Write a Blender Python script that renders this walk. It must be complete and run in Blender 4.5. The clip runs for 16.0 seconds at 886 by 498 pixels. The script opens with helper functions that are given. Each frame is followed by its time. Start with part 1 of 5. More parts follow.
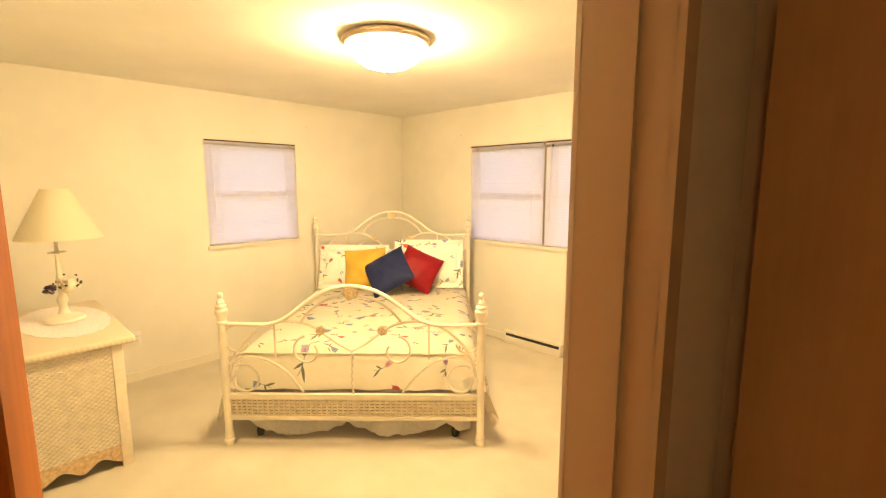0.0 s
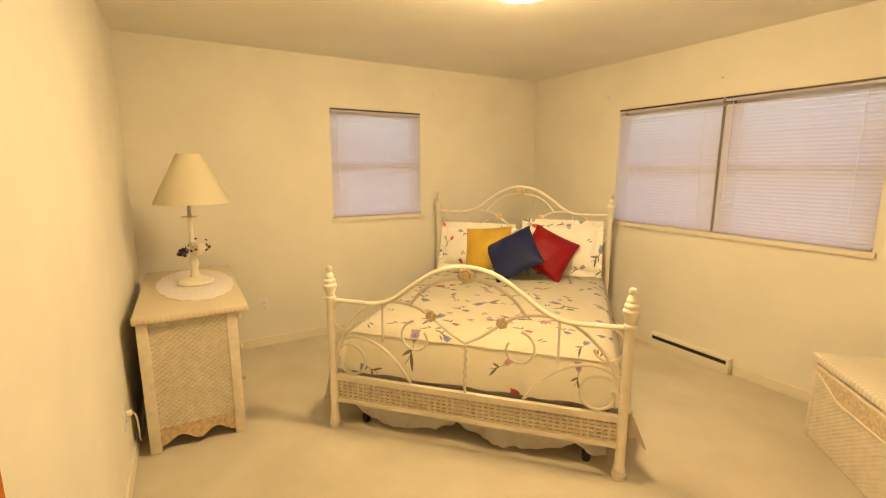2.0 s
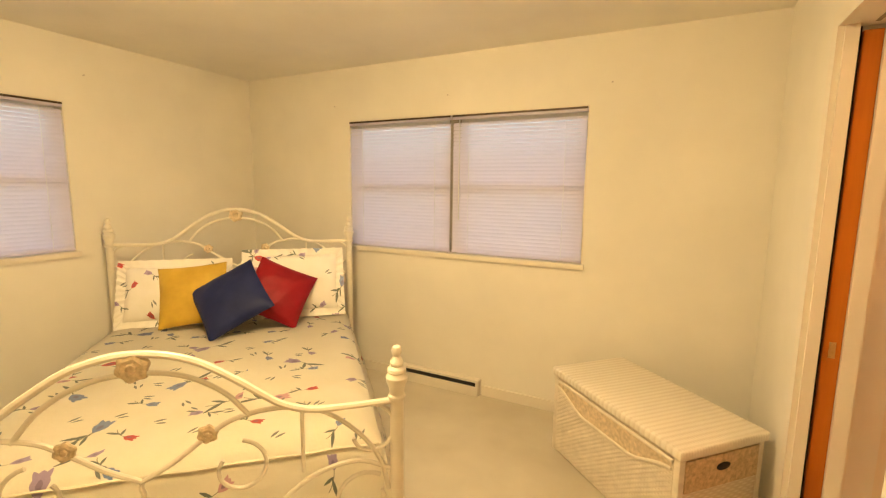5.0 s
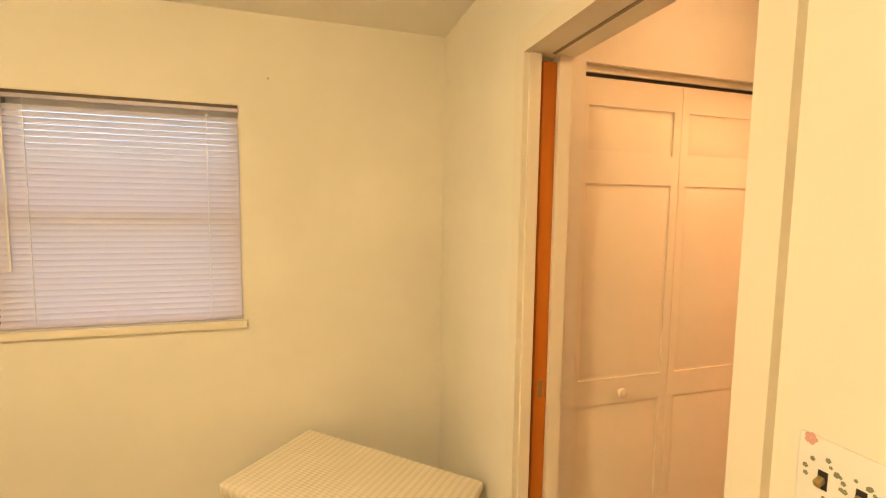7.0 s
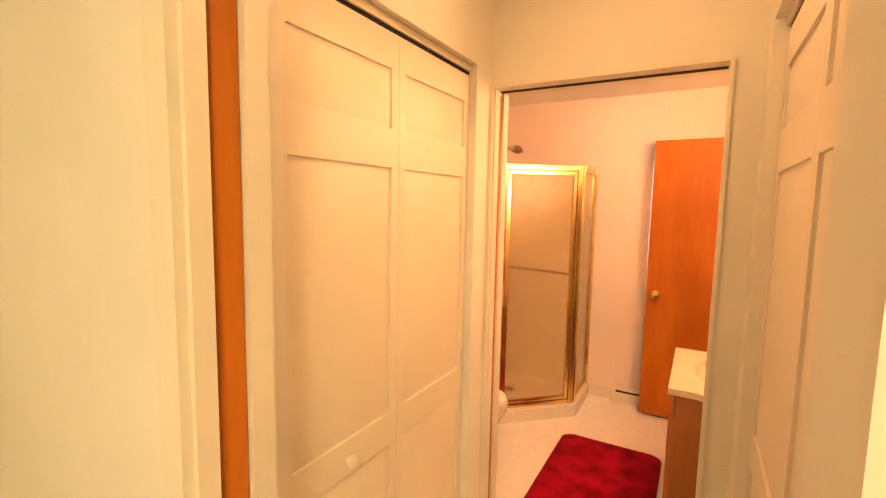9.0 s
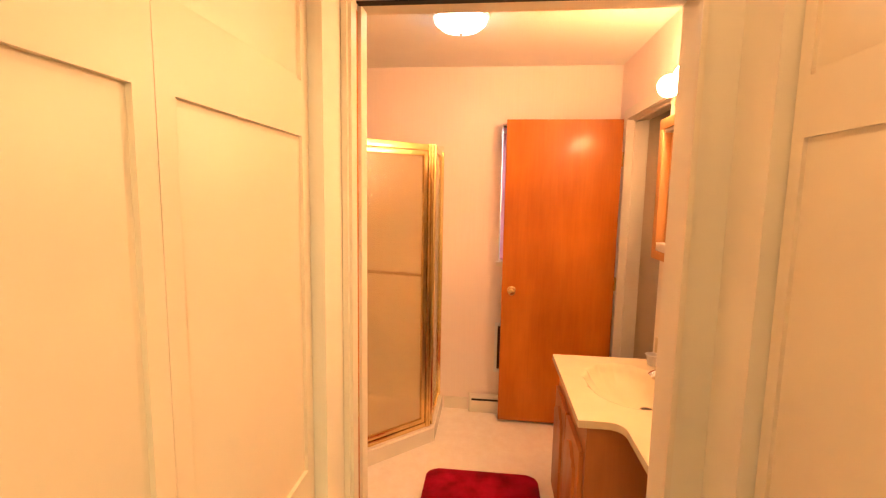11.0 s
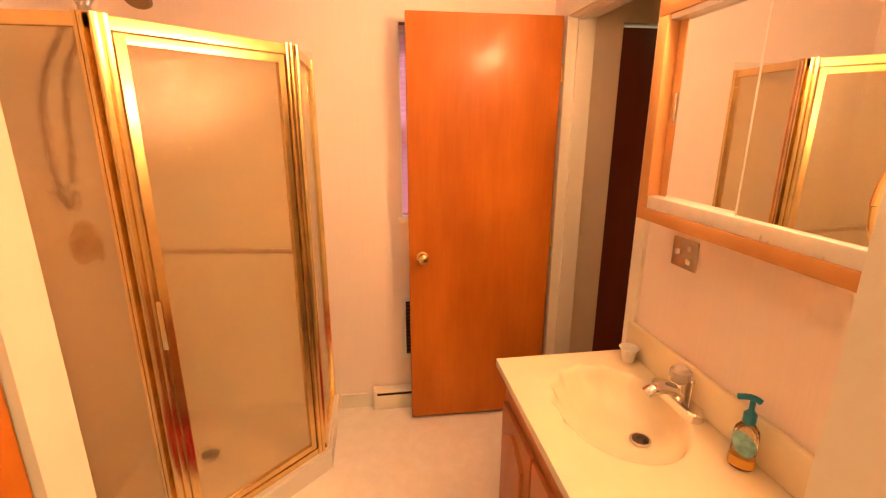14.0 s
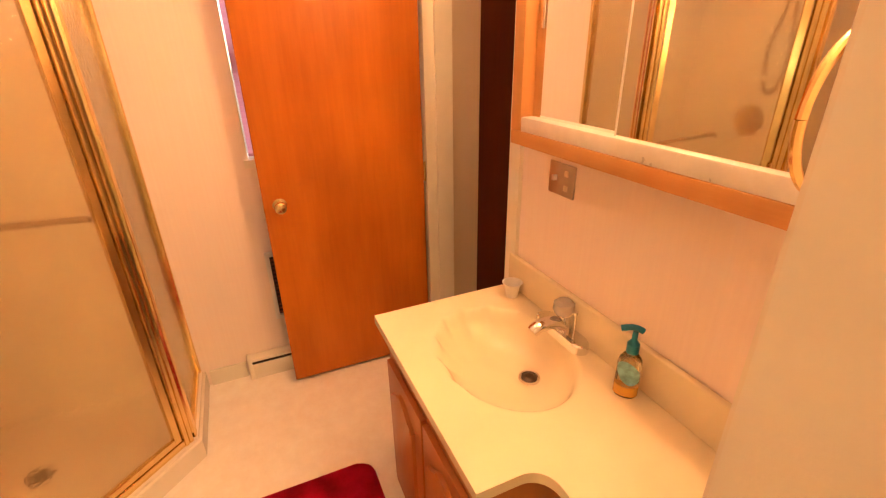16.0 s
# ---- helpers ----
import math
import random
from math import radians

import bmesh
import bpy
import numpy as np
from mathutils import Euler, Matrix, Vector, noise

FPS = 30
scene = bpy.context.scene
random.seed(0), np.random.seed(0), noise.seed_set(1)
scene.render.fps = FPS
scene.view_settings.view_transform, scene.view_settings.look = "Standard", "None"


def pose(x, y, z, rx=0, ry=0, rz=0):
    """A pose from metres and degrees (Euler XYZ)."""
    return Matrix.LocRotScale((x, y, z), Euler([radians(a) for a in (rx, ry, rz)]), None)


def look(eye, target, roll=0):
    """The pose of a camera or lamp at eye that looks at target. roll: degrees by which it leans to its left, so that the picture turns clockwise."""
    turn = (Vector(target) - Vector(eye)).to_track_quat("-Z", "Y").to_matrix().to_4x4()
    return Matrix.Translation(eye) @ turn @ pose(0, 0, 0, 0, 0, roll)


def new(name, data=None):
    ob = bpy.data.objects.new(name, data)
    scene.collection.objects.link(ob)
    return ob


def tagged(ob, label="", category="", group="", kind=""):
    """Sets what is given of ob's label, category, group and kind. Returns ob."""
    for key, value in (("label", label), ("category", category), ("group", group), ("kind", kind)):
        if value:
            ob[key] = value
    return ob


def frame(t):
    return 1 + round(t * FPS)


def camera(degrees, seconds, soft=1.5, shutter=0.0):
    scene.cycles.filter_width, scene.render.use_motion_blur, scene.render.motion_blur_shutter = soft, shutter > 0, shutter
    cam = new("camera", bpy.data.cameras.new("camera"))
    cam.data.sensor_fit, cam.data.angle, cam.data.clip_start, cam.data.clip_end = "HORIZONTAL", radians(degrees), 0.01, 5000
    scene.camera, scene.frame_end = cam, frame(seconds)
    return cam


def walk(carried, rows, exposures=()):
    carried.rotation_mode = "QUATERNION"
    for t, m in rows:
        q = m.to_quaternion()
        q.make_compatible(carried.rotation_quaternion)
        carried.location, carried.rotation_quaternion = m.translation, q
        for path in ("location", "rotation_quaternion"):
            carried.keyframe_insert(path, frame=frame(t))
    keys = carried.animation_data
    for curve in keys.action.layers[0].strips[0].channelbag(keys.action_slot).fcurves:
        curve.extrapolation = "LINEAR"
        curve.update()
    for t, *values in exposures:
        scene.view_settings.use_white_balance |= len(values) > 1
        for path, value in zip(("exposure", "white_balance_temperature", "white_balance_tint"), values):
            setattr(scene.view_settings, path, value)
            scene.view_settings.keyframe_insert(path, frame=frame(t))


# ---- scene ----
cam = camera(88.9, 16.0, soft=1.25)
PATH = [
    (0, (0.648, 0.067, 1.632), (-0.728, 1.491, 1.349), 0.0),
    (0.5, (0.537, 0.153, 1.613), (-1.0, 1.405, 1.343), 0.3),
    (1, (0.457, 0.229, 1.58), (-1.19, 1.327, 1.291), 0.4),
    (1.5, (0.386, 0.306, 1.558), (-1.318, 1.302, 1.233), 0.1),
    (2, (0.288, 0.375, 1.527), (-1.421, 1.351, 1.171), 0.1),
    (2.5, (0.192, 0.43, 1.501), (-1.5, 1.432, 1.135), 0.1),
    (3, (0.114, 0.487, 1.481), (-1.523, 1.579, 1.122), 0.0),
    (3.2, (0.09, 0.518, 1.478), (-1.52, 1.65, 1.121), 0.0),
    (5.3, (-0.236, 0.952, 1.544), (-0.948, 2.804, 1.289), 0.7),
    (5.5, (-0.249, 1.011, 1.554), (-0.829, 2.91, 1.313), 0.7),
    (6, (-0.313, 1.184, 1.56), (-0.527, 3.163, 1.37), 0.6),
    (6.5, (-0.385, 1.362, 1.549), (-0.21, 3.349, 1.401), 1.0),
    (7, (-0.434, 1.556, 1.574), (0.146, 3.463, 1.4), 0.8),
    (7.5, (-0.429, 1.749, 1.587), (0.508, 3.507, 1.409), 1.0),
    (8, (-0.358, 1.963, 1.592), (0.911, 3.496, 1.395), 1.3),
    (8.5, (-0.269, 2.099, 1.593), (1.266, 3.365, 1.398), 1.4),
    (9, (-0.15, 2.215, 1.578), (1.578, 3.201, 1.375), 1.1),
    (9.5, (-0.013, 2.335, 1.582), (1.834, 3.068, 1.353), 1.7),
    (10, (0.136, 2.441, 1.577), (2.059, 2.931, 1.329), 1.8),
    (10.2, (0.195, 2.493, 1.559), (2.14, 2.891, 1.315), 1.3),
    (12.3, (0.948, 2.664, 1.565), (2.928, 2.76, 1.294), 1.4),
    (12.5, (1.007, 2.66, 1.573), (2.985, 2.725, 1.284), 1.3),
    (13, (1.135, 2.657, 1.573), (3.106, 2.616, 1.234), 0.6),
    (13.5, (1.238, 2.701, 1.585), (3.18, 2.496, 1.149), 0.2),
    (14, (1.324, 2.695, 1.569), (3.233, 2.409, 1.043), 0.1),
    (14.5, (1.395, 2.673, 1.566), (3.248, 2.266, 0.934), 0.3),
    (15, (1.446, 2.655, 1.561), (3.234, 2.111, 0.85), 0.5),
    (15.5, (1.492, 2.614, 1.554), (3.217, 1.969, 0.775), -0.1),
    (16, (1.524, 2.578, 1.545), (3.194, 1.847, 0.723), -1.1),
]
walk(cam, [(t, look(eye, target, roll)) for t, eye, target, roll in PATH],
     [(0, 2.47), (0.7, 2.37), (1.5, 1.97), (3, 1.81), (5.5, 1.90), (7, 1.82), (8.5, 1.95), (9.5, 2.18), (12.5, 2.10), (16, 2.16)])

# ---- light ----
world = bpy.data.worlds.new("sky_world")
scene.world = world
world.use_nodes = True
wn = world.node_tree.nodes
sky = wn.new("ShaderNodeTexSky")
sky.sky_type = 'NISHITA'
sky.sun_disc = False
sky.sun_elevation = radians(35)
sky.sun_rotation = radians(120)
world.node_tree.links.new(sky.outputs[0], wn["Background"].inputs[0])
wn["Background"].inputs[1].default_value = 0.15
sun = new("sun", bpy.data.lights.new("sun", 'SUN'))
sun.data.energy = 2.0
sun.data.angle = radians(0.6)
sun.data.color = (1.0, 0.94, 0.85)
# The sun stands behind the house, to the south-east.
sun.matrix_world = look((8, -6, 7), (0, 0, 0))

# ---- building helpers ----


def bx(bm, x0, x1, y0, y1, z0, z1):
    """A box from its bounds, added to bm."""
    v = [bm.verts.new((x, y, z)) for x in (x0, x1) for y in (y0, y1) for z in (z0, z1)]
    for q in ((0, 1, 3, 2), (4, 6, 7, 5), (0, 4, 5, 1), (2, 3, 7, 6), (0, 2, 6, 4), (1, 5, 7, 3)):
        bm.faces.new([v[i] for i in q])
    return bm


def box(x0, x1, y0, y1, z0, z1, bevel=0.0, seg=2):
    """A new bmesh with one box, its edges rounded."""
    bm = bx(bmesh.new(), x0, x1, y0, y1, z0, z1)
    if bevel:
        bmesh.ops.bevel(bm, geom=list(bm.edges), offset=bevel, segments=seg, affect='EDGES', profile=0.6)
    return bm


def boxes(*all_bounds):
    bm = bmesh.new()
    for b in all_bounds:
        bx(bm, *b)
    return bm


def lathe(profile, seg=24, bm=None, at=(0, 0, 0)):
    """A turned shape round the z axis from (radius, height) pairs."""
    bm = bm or bmesh.new()
    rings = []
    for r, z in profile:
        if r < 1e-5:
            rings.append([bm.verts.new((at[0], at[1], at[2] + z))])
        else:
            rings.append([bm.verts.new((at[0] + r * math.cos(2 * math.pi * i / seg), at[1] + r * math.sin(2 * math.pi * i / seg), at[2] + z)) for i in range(seg)])
    for a, b in zip(rings, rings[1:]):
        for i in range(seg):
            j = (i + 1) % seg
            if len(a) == 1 and len(b) > 1:
                bm.faces.new((a[0], b[j], b[i]))
            elif len(b) == 1 and len(a) > 1:
                bm.faces.new((a[i], a[j], b[0]))
            elif len(a) > 1:
                bm.faces.new((a[i], a[j], b[j], b[i]))
    for ring, flip in ((rings[0], True), (rings[-1], False)):
        if len(ring) > 2:
            bm.faces.new(ring[::-1] if flip else ring)
    return bm


def smooth_line(points, steps=8):
    """A Catmull-Rom line through points."""
    p = [Vector(q) for q in points]
    p = [2 * p[0] - p[1]] + p + [2 * p[-1] - p[-2]]
    out = []
    for a, b, c, d in zip(p, p[1:], p[2:], p[3:]):
        for i in range(steps):
            t = i / steps
            out.append(0.5 * (2 * b + (c - a) * t + (2 * a - 5 * b + 4 * c - d) * t * t + (3 * b - a - 3 * c + d) * t ** 3))
    return out + [p[-2]]


def tube(points, r, bm=None, seg=8, taper=None):
    """A round rod along a line of points."""
    bm = bm or bmesh.new()
    pts = [Vector(q) for q in points]
    side, rings = None, []
    for i, q in enumerate(pts):
        d = (pts[min(i + 1, len(pts) - 1)] - pts[max(i - 1, 0)]).normalized()
        if side is None:
            side = d.orthogonal().normalized()
        side = (side - d * side.dot(d)).normalized()
        other = d.cross(side)
        rr = r * (taper(i / (len(pts) - 1)) if taper else 1)
        rings.append([bm.verts.new(q + rr * (math.cos(2 * math.pi * k / seg) * side + math.sin(2 * math.pi * k / seg) * other)) for k in range(seg)])
    for a, b in zip(rings, rings[1:]):
        for k in range(seg):
            bm.faces.new((a[k], a[(k + 1) % seg], b[(k + 1) % seg], b[k]))
    bm.faces.new(rings[0][::-1])
    bm.faces.new(rings[-1])
    return bm


def prism(outline, z0, z1, bevel=0.0, seg=2):
    """A slab with an outline of (x, y) points, counter-clockwise."""
    bm = bmesh.new()
    low = [bm.verts.new((x, y, z0)) for x, y in outline]
    top = [bm.verts.new((x, y, z1)) for x, y in outline]
    n = len(outline)
    for i in range(n):
        bm.faces.new((low[i], low[(i + 1) % n], top[(i + 1) % n], top[i]))
    bm.faces.new(low[::-1])
    cap = bm.faces.new(top)
    if bevel:
        bmesh.ops.bevel(bm, geom=list(cap.edges), offset=bevel, segments=seg, affect='EDGES', profile=0.6)
    return bm


def moved(bm, m):
    bmesh.ops.transform(bm, matrix=m, verts=bm.verts)
    return bm


def link(name, bm, material, smooth=None, flat=False):
    me = bpy.data.meshes.new(name)
    bmesh.ops.recalc_face_normals(bm, faces=bm.faces)
    bm.to_mesh(me)
    bm.free()
    me.materials.append(material)
    if not flat:
        me.shade_smooth()
        me.set_sharp_from_angle(angle=radians(smooth or 35))
    return new(name, me)


def part(name, bm, material, parent, label=""):
    ob = link(name, bm, material)
    ob.parent = parent
    return tagged(ob, label) if label else ob


def thing(name, label, category, m=None, group="", kind=""):
    ob = new(name)
    ob.empty_display_size = 0.1
    if m is not None:
        ob.matrix_world = m
    return tagged(ob, label, category, group, kind)


def solid(name, bm, material, label, category, m=None, group="", kind=""):
    """A thing that is one mesh."""
    ob = link(name, bm, material)
    if m is not None:
        ob.matrix_world = m
    return tagged(ob, label, category, group, kind)


def setting(name, bm, material, label="", category=""):
    return tagged(link(name, bm, material), label, category, "", "structure")


# ---- materials ----


class Nodes:
    """Short hands for node trees."""

    def __init__(self, name):
        self.mat = bpy.data.materials.new(name)
        self.mat.use_nodes = True
        self.tree = self.mat.node_tree
        self.bsdf = self.tree.nodes["Principled BSDF"]

    def add(self, kind, **values):
        n = self.tree.nodes.new(kind)
        for key, v in values.items():
            if key == "op":
                n.operation = v
            else:
                n.inputs[key].default_value = v
        return n

    def to(self, a, b):
        self.tree.links.new(a, b)

    def coords(self, scale=(1, 1, 1), turn=(0, 0, 0)):
        c = self.add("ShaderNodeTexCoord")
        m = self.add("ShaderNodeMapping")
        m.inputs["Scale"].default_value = scale
        m.inputs["Rotation"].default_value = [radians(a) for a in turn]
        self.to(c.outputs["Object"], m.inputs[0])
        return m.outputs[0]

    def noise(self, vec, scale, detail=3.0, rough=0.55):
        n = self.add("ShaderNodeTexNoise", Scale=scale, Detail=detail, Roughness=rough)
        self.to(vec, n.inputs["Vector"])
        return n.outputs[0]

    def ramp(self, fac, stops, steps=False):
        r = self.add("ShaderNodeValToRGB")
        if steps:
            r.color_ramp.interpolation = 'CONSTANT'
        while len(r.color_ramp.elements) < len(stops):
            r.color_ramp.elements.new(0.5)
        for e, (p, c) in zip(r.color_ramp.elements, stops):
            e.position = p
            e.color = (*c, 1) if len(c) == 3 else c
        self.to(fac, r.inputs[0])
        return r.outputs[0]

    def mix(self, fac, a, b, how='MIX'):
        m = self.add("ShaderNodeMix")
        m.data_type, m.blend_type = 'RGBA', how
        for v, sock in ((fac, m.inputs[0]), (a, m.inputs[6]), (b, m.inputs[7])):
            if isinstance(v, (int, float)):
                sock.default_value = v
            elif isinstance(v, tuple):
                sock.default_value = (*v, 1)
            else:
                self.to(v, sock)
        return m.outputs[2]

    def math(self, op, a, b=None, c=None):
        m = self.add("ShaderNodeMath", op=op)
        for v, sock in zip((a, b, c), m.inputs):
            if v is None:
                continue
            if isinstance(v, (int, float)):
                sock.default_value = v
            else:
                self.to(v, sock)
        return m.outputs[0]

    def bump(self, height, strength, distance=0.01):
        b = self.add("ShaderNodeBump", Strength=strength, Distance=distance)
        self.to(height, b.inputs["Height"])
        self.to(b.outputs[0], self.bsdf.inputs["Normal"])


def paint(name, colour, rough=0.6, mottle=0.06, bump=0.08, grain=160.0, spec=0.35):
    """Painted or plastered surface with faint mottling and roller texture."""
    n = Nodes(name)
    v = n.coords()
    big = n.noise(v, 1.7, 4)
    dark = tuple(c * (1 - mottle) for c in colour)
    pale = tuple(min(1, c * (1 + mottle * 0.6)) for c in colour)
    n.to(n.ramp(big, [(0.3, dark), (0.7, pale)]), n.bsdf.inputs["Base Color"])
    n.bsdf.inputs["Roughness"].default_value = rough
    n.bsdf.inputs["Specular IOR Level"].default_value = spec
    n.bump(n.noise(v, grain, 2), bump, 0.004)
    return n.mat


def plain(name, colour, rough=0.5, metal=0.0, spec=0.5, wear=0.12, scale=14.0):
    """A simple surface whose colour and gloss wander a little."""
    n = Nodes(name)
    f = n.noise(n.coords(), scale, 4)
    n.to(n.ramp(f, [(0.3, tuple(c * (1 - wear) for c in colour)), (0.7, tuple(min(1, c * (1 + wear * 0.5)) for c in colour))]), n.bsdf.inputs["Base Color"])
    n.to(n.math('MULTIPLY_ADD', f, 0.15, max(0.0, rough - 0.07)), n.bsdf.inputs["Roughness"])
    n.bsdf.inputs["Metallic"].default_value = metal
    n.bsdf.inputs["Specular IOR Level"].default_value = spec
    return n.mat


def wood(name, dark, pale, rough=0.32, along=(1, 1, 0.06), scale=9.0, coat=0.3):
    """Varnished wood, grain along one axis, with blotchy figure."""
    n = Nodes(name)
    v = n.coords(along)
    grain = n.noise(v, scale * 6, 5, 0.65)
    figure = n.noise(n.coords((1, 1, 0.35)), 3.0, 3)
    f = n.math('MULTIPLY_ADD', figure, 0.8, n.math('MULTIPLY', grain, 0.24))
    n.to(n.ramp(f, [(0.32, dark), (0.72, pale)]), n.bsdf.inputs["Base Color"])
    n.to(n.math('MULTIPLY_ADD', grain, 0.16, rough - 0.08), n.bsdf.inputs["Roughness"])
    n.bsdf.inputs["Coat Weight"].default_value = coat
    n.bsdf.inputs["Coat Roughness"].default_value = 0.13
    n.bsdf.inputs["Specular IOR Level"].default_value = 0.22
    n.bump(grain, 0.05, 0.002)
    return n.mat


def emitter(name, colour, strength):
    n = Nodes(name)
    n.bsdf.inputs["Base Color"].default_value = (0.9, 0.88, 0.82, 1)
    n.bsdf.inputs["Emission Color"].default_value = (*colour, 1)
    n.bsdf.inputs["Emission Strength"].default_value = strength
    return n.mat


def woven(name, colour, dark, sx, sz, depth=0.5):
    """Wicker: strands that go over and under, in rows."""
    n = Nodes(name)
    c = n.add("ShaderNodeTexCoord")
    s = n.add("ShaderNodeSeparateXYZ")
    n.to(c.outputs["Object"], s.inputs[0])
    along = n.math('ADD', s.outputs[0], s.outputs[1])
    row = n.math('MULTIPLY', s.outputs[2], sz)
    shift = n.math('MULTIPLY', n.math('FLOOR', row), 0.5)
    a = n.math('SINE', n.math('MULTIPLY', n.math('ADD', n.math('MULTIPLY', along, sx), shift), 2 * math.pi))
    b = n.math('SINE', n.math('MULTIPLY', n.math('FRACT', row), math.pi))
    h = n.math('MULTIPLY', n.math('MULTIPLY_ADD', a, 0.5, 0.5), b)
    worn = n.noise(c.outputs["Object"], 7, 4)
    col = n.mix(n.math('MULTIPLY_ADD', h, 0.8, 0.15), dark, colour)
    n.to(n.mix(n.math('MULTIPLY', worn, 0.25), col, tuple(x * 0.8 for x in colour)), n.bsdf.inputs["Base Color"])
    n.bsdf.inputs["Roughness"].default_value = 0.55
    n.bump(h, depth, 0.004)
    return n.mat


M_WALL = paint("cream_wall_paint", (0.80, 0.76, 0.66), 0.7)
M_CEIL = paint("ceiling_paint", (0.85, 0.82, 0.74), 0.85, 0.05, 0.3, 90)
M_TRIM = paint("ivory_trim_paint", (0.78, 0.72, 0.60), 0.4, 0.05, 0.03)
M_DOORPAINT = paint("ivory_door_paint", (0.80, 0.72, 0.58), 0.4, 0.05, 0.04)
M_HALL = paint("hall_wall_paint", (0.62, 0.48, 0.34), 0.7)
M_LAUAN = wood("orange_varnished_wood", (0.36, 0.090, 0.006), (0.59, 0.180, 0.015), 0.36, coat=0.14)
M_OAK = wood("honey_oak", (0.42, 0.19, 0.06), (0.66, 0.36, 0.13), 0.38, (0.06, 1, 1))
M_OAKP = wood("honey_oak_stile", (0.46, 0.21, 0.07), (0.68, 0.37, 0.14), 0.38)
M_OAKV = wood("honey_oak_upright", (0.36, 0.11, 0.03), (0.53, 0.20, 0.06), 0.38)
# Ivory trim again, with the entry's shade put into the colour.
M_TRIM_SHADED = paint("shaded_trim_paint", (0.60, 0.47, 0.32), 0.5, 0.06, 0.04)
M_LAUAN_DULL = wood("orange_wood_dull_varnish", (0.36, 0.090, 0.006), (0.59, 0.180, 0.015), 0.6, coat=0.0)
# The dim hall's brown, put into the wood's colour and lightened.
M_BROWN = wood("dim_brown_wood", (0.60, 0.33, 0.13), (0.78, 0.46, 0.20), 0.5, coat=0.05)
# Near-black fill for gaps, slots and holes; their inner shade is put into colour.
M_DARK = plain("gap_shade_black", (0.02, 0.017, 0.014), 0.8)
M_IVORY = plain("ivory_enamel", (0.78, 0.72, 0.58), 0.32, wear=0.06)
M_ANTIQUE = plain("antique_gold_rosette", (0.66, 0.53, 0.33), 0.45, wear=0.3, scale=60)
M_BRASS = plain("polished_brass", (0.80, 0.58, 0.26), 0.22, 1.0, wear=0.12)
M_CHROME = plain("chrome", (0.80, 0.78, 0.76), 0.12, 1.0, wear=0.05)
M_STEEL = plain("brushed_steel", (0.55, 0.50, 0.45), 0.3, 1.0)
M_WHITE = plain("white_plastic", (0.80, 0.78, 0.74), 0.35, wear=0.04)
M_BLACK = plain("black_plastic", (0.02, 0.02, 0.02), 0.4)

# ---- structure: bedroom, closet passage, bathroom, hall ----
W, N, E, S = -3.71, 3.843, 0.257, 0.03
E2 = 0.407                       # hall side of the bedroom's east wall
H = 2.45
PN, PS = 3.0, 2.075            # faces of the passage between the closets
BW, BW2 = 1.60, 1.73             # wall between passage and bathroom
BE, BS, BH = 3.66, 1.79, 2.43    # bathroom
W1 = (1.52, 2.41, 1.07, 2.04)    # west window: y0, y1, z0, z1
W2 = (-2.585, -0.715, 1.035, 2.04)
B1 = (1.88, 2.57, 1.10, 2.05)    # bathroom window

carpet = Nodes("cream_carpet")
cv = carpet.coords()
carpet.to(carpet.ramp(carpet.noise(cv, 2.2, 5), [(0.3, (0.51, 0.45, 0.335)), (0.7, (0.62, 0.56, 0.435))]), carpet.bsdf.inputs["Base Color"])
carpet.bsdf.inputs["Roughness"].default_value = 0.95
carpet.bsdf.inputs["Specular IOR Level"].default_value = 0.1
carpet.bsdf.inputs["Sheen Weight"].default_value = 0.3
carpet.bump(carpet.noise(cv, 260, 3), 0.6, 0.006)
M_CARPET = carpet.mat

vinyl = Nodes("cream_vinyl_floor")
vv = vinyl.coords()
vinyl.to(vinyl.ramp(vinyl.noise(vv, 14, 6, 0.7), [(0.35, (0.83, 0.76, 0.67)), (0.65, (0.89, 0.84, 0.76))]), vinyl.bsdf.inputs["Base Color"])
vinyl.bsdf.inputs["Roughness"].default_value = 0.28
vinyl.bump(vinyl.noise(vv, 60, 3), 0.05, 0.003)
M_VINYL = vinyl.mat

wp = Nodes("striped_wallpaper")
wc = wp.add("ShaderNodeTexCoord")
ws = wp.add("ShaderNodeSeparateXYZ")
wp.to(wc.outputs["Object"], ws.inputs[0])
walong = wp.math('ADD', ws.outputs[0], ws.outputs[1])
stripe = wp.math('MULTIPLY_ADD', wp.math('SINE', wp.math('MULTIPLY', walong, 330.0)), 0.04, wp.noise(wp.coords((1, 1, 0.03)), 120, 2))
wp.to(wp.ramp(stripe, [(0.2, (0.825, 0.70, 0.62)), (0.8, (0.85, 0.735, 0.655))]), wp.bsdf.inputs["Base Color"])
wp.bsdf.inputs["Roughness"].default_value = 0.6
M_PAPER = wp.mat

floor_bed = setting("floor_bedroom", boxes((W - 0.12, E2, S - 0.12, N + 0.12, -0.12, 0), (E2, BW + 0.06, PS - 0.75, PN + 0.75, -0.12, 0)), M_CARPET, "cream wall-to-wall carpet in the bedroom", "carpet")
setting("floor_bathroom", boxes((BW + 0.06, BE + 0.12, BS - 0.06, N + 0.12, -0.12, 0)), M_VINYL, "pale mottled sheet vinyl floor", "floor")
setting("floor_hall", boxes((E2, BW + 0.06, -1.3, PS - 0.75, -0.12, 0), (BW + 0.06, BE, -1.3, BS - 0.06, -0.12, 0)), M_CARPET, "cream carpet in the dark hall", "carpet")


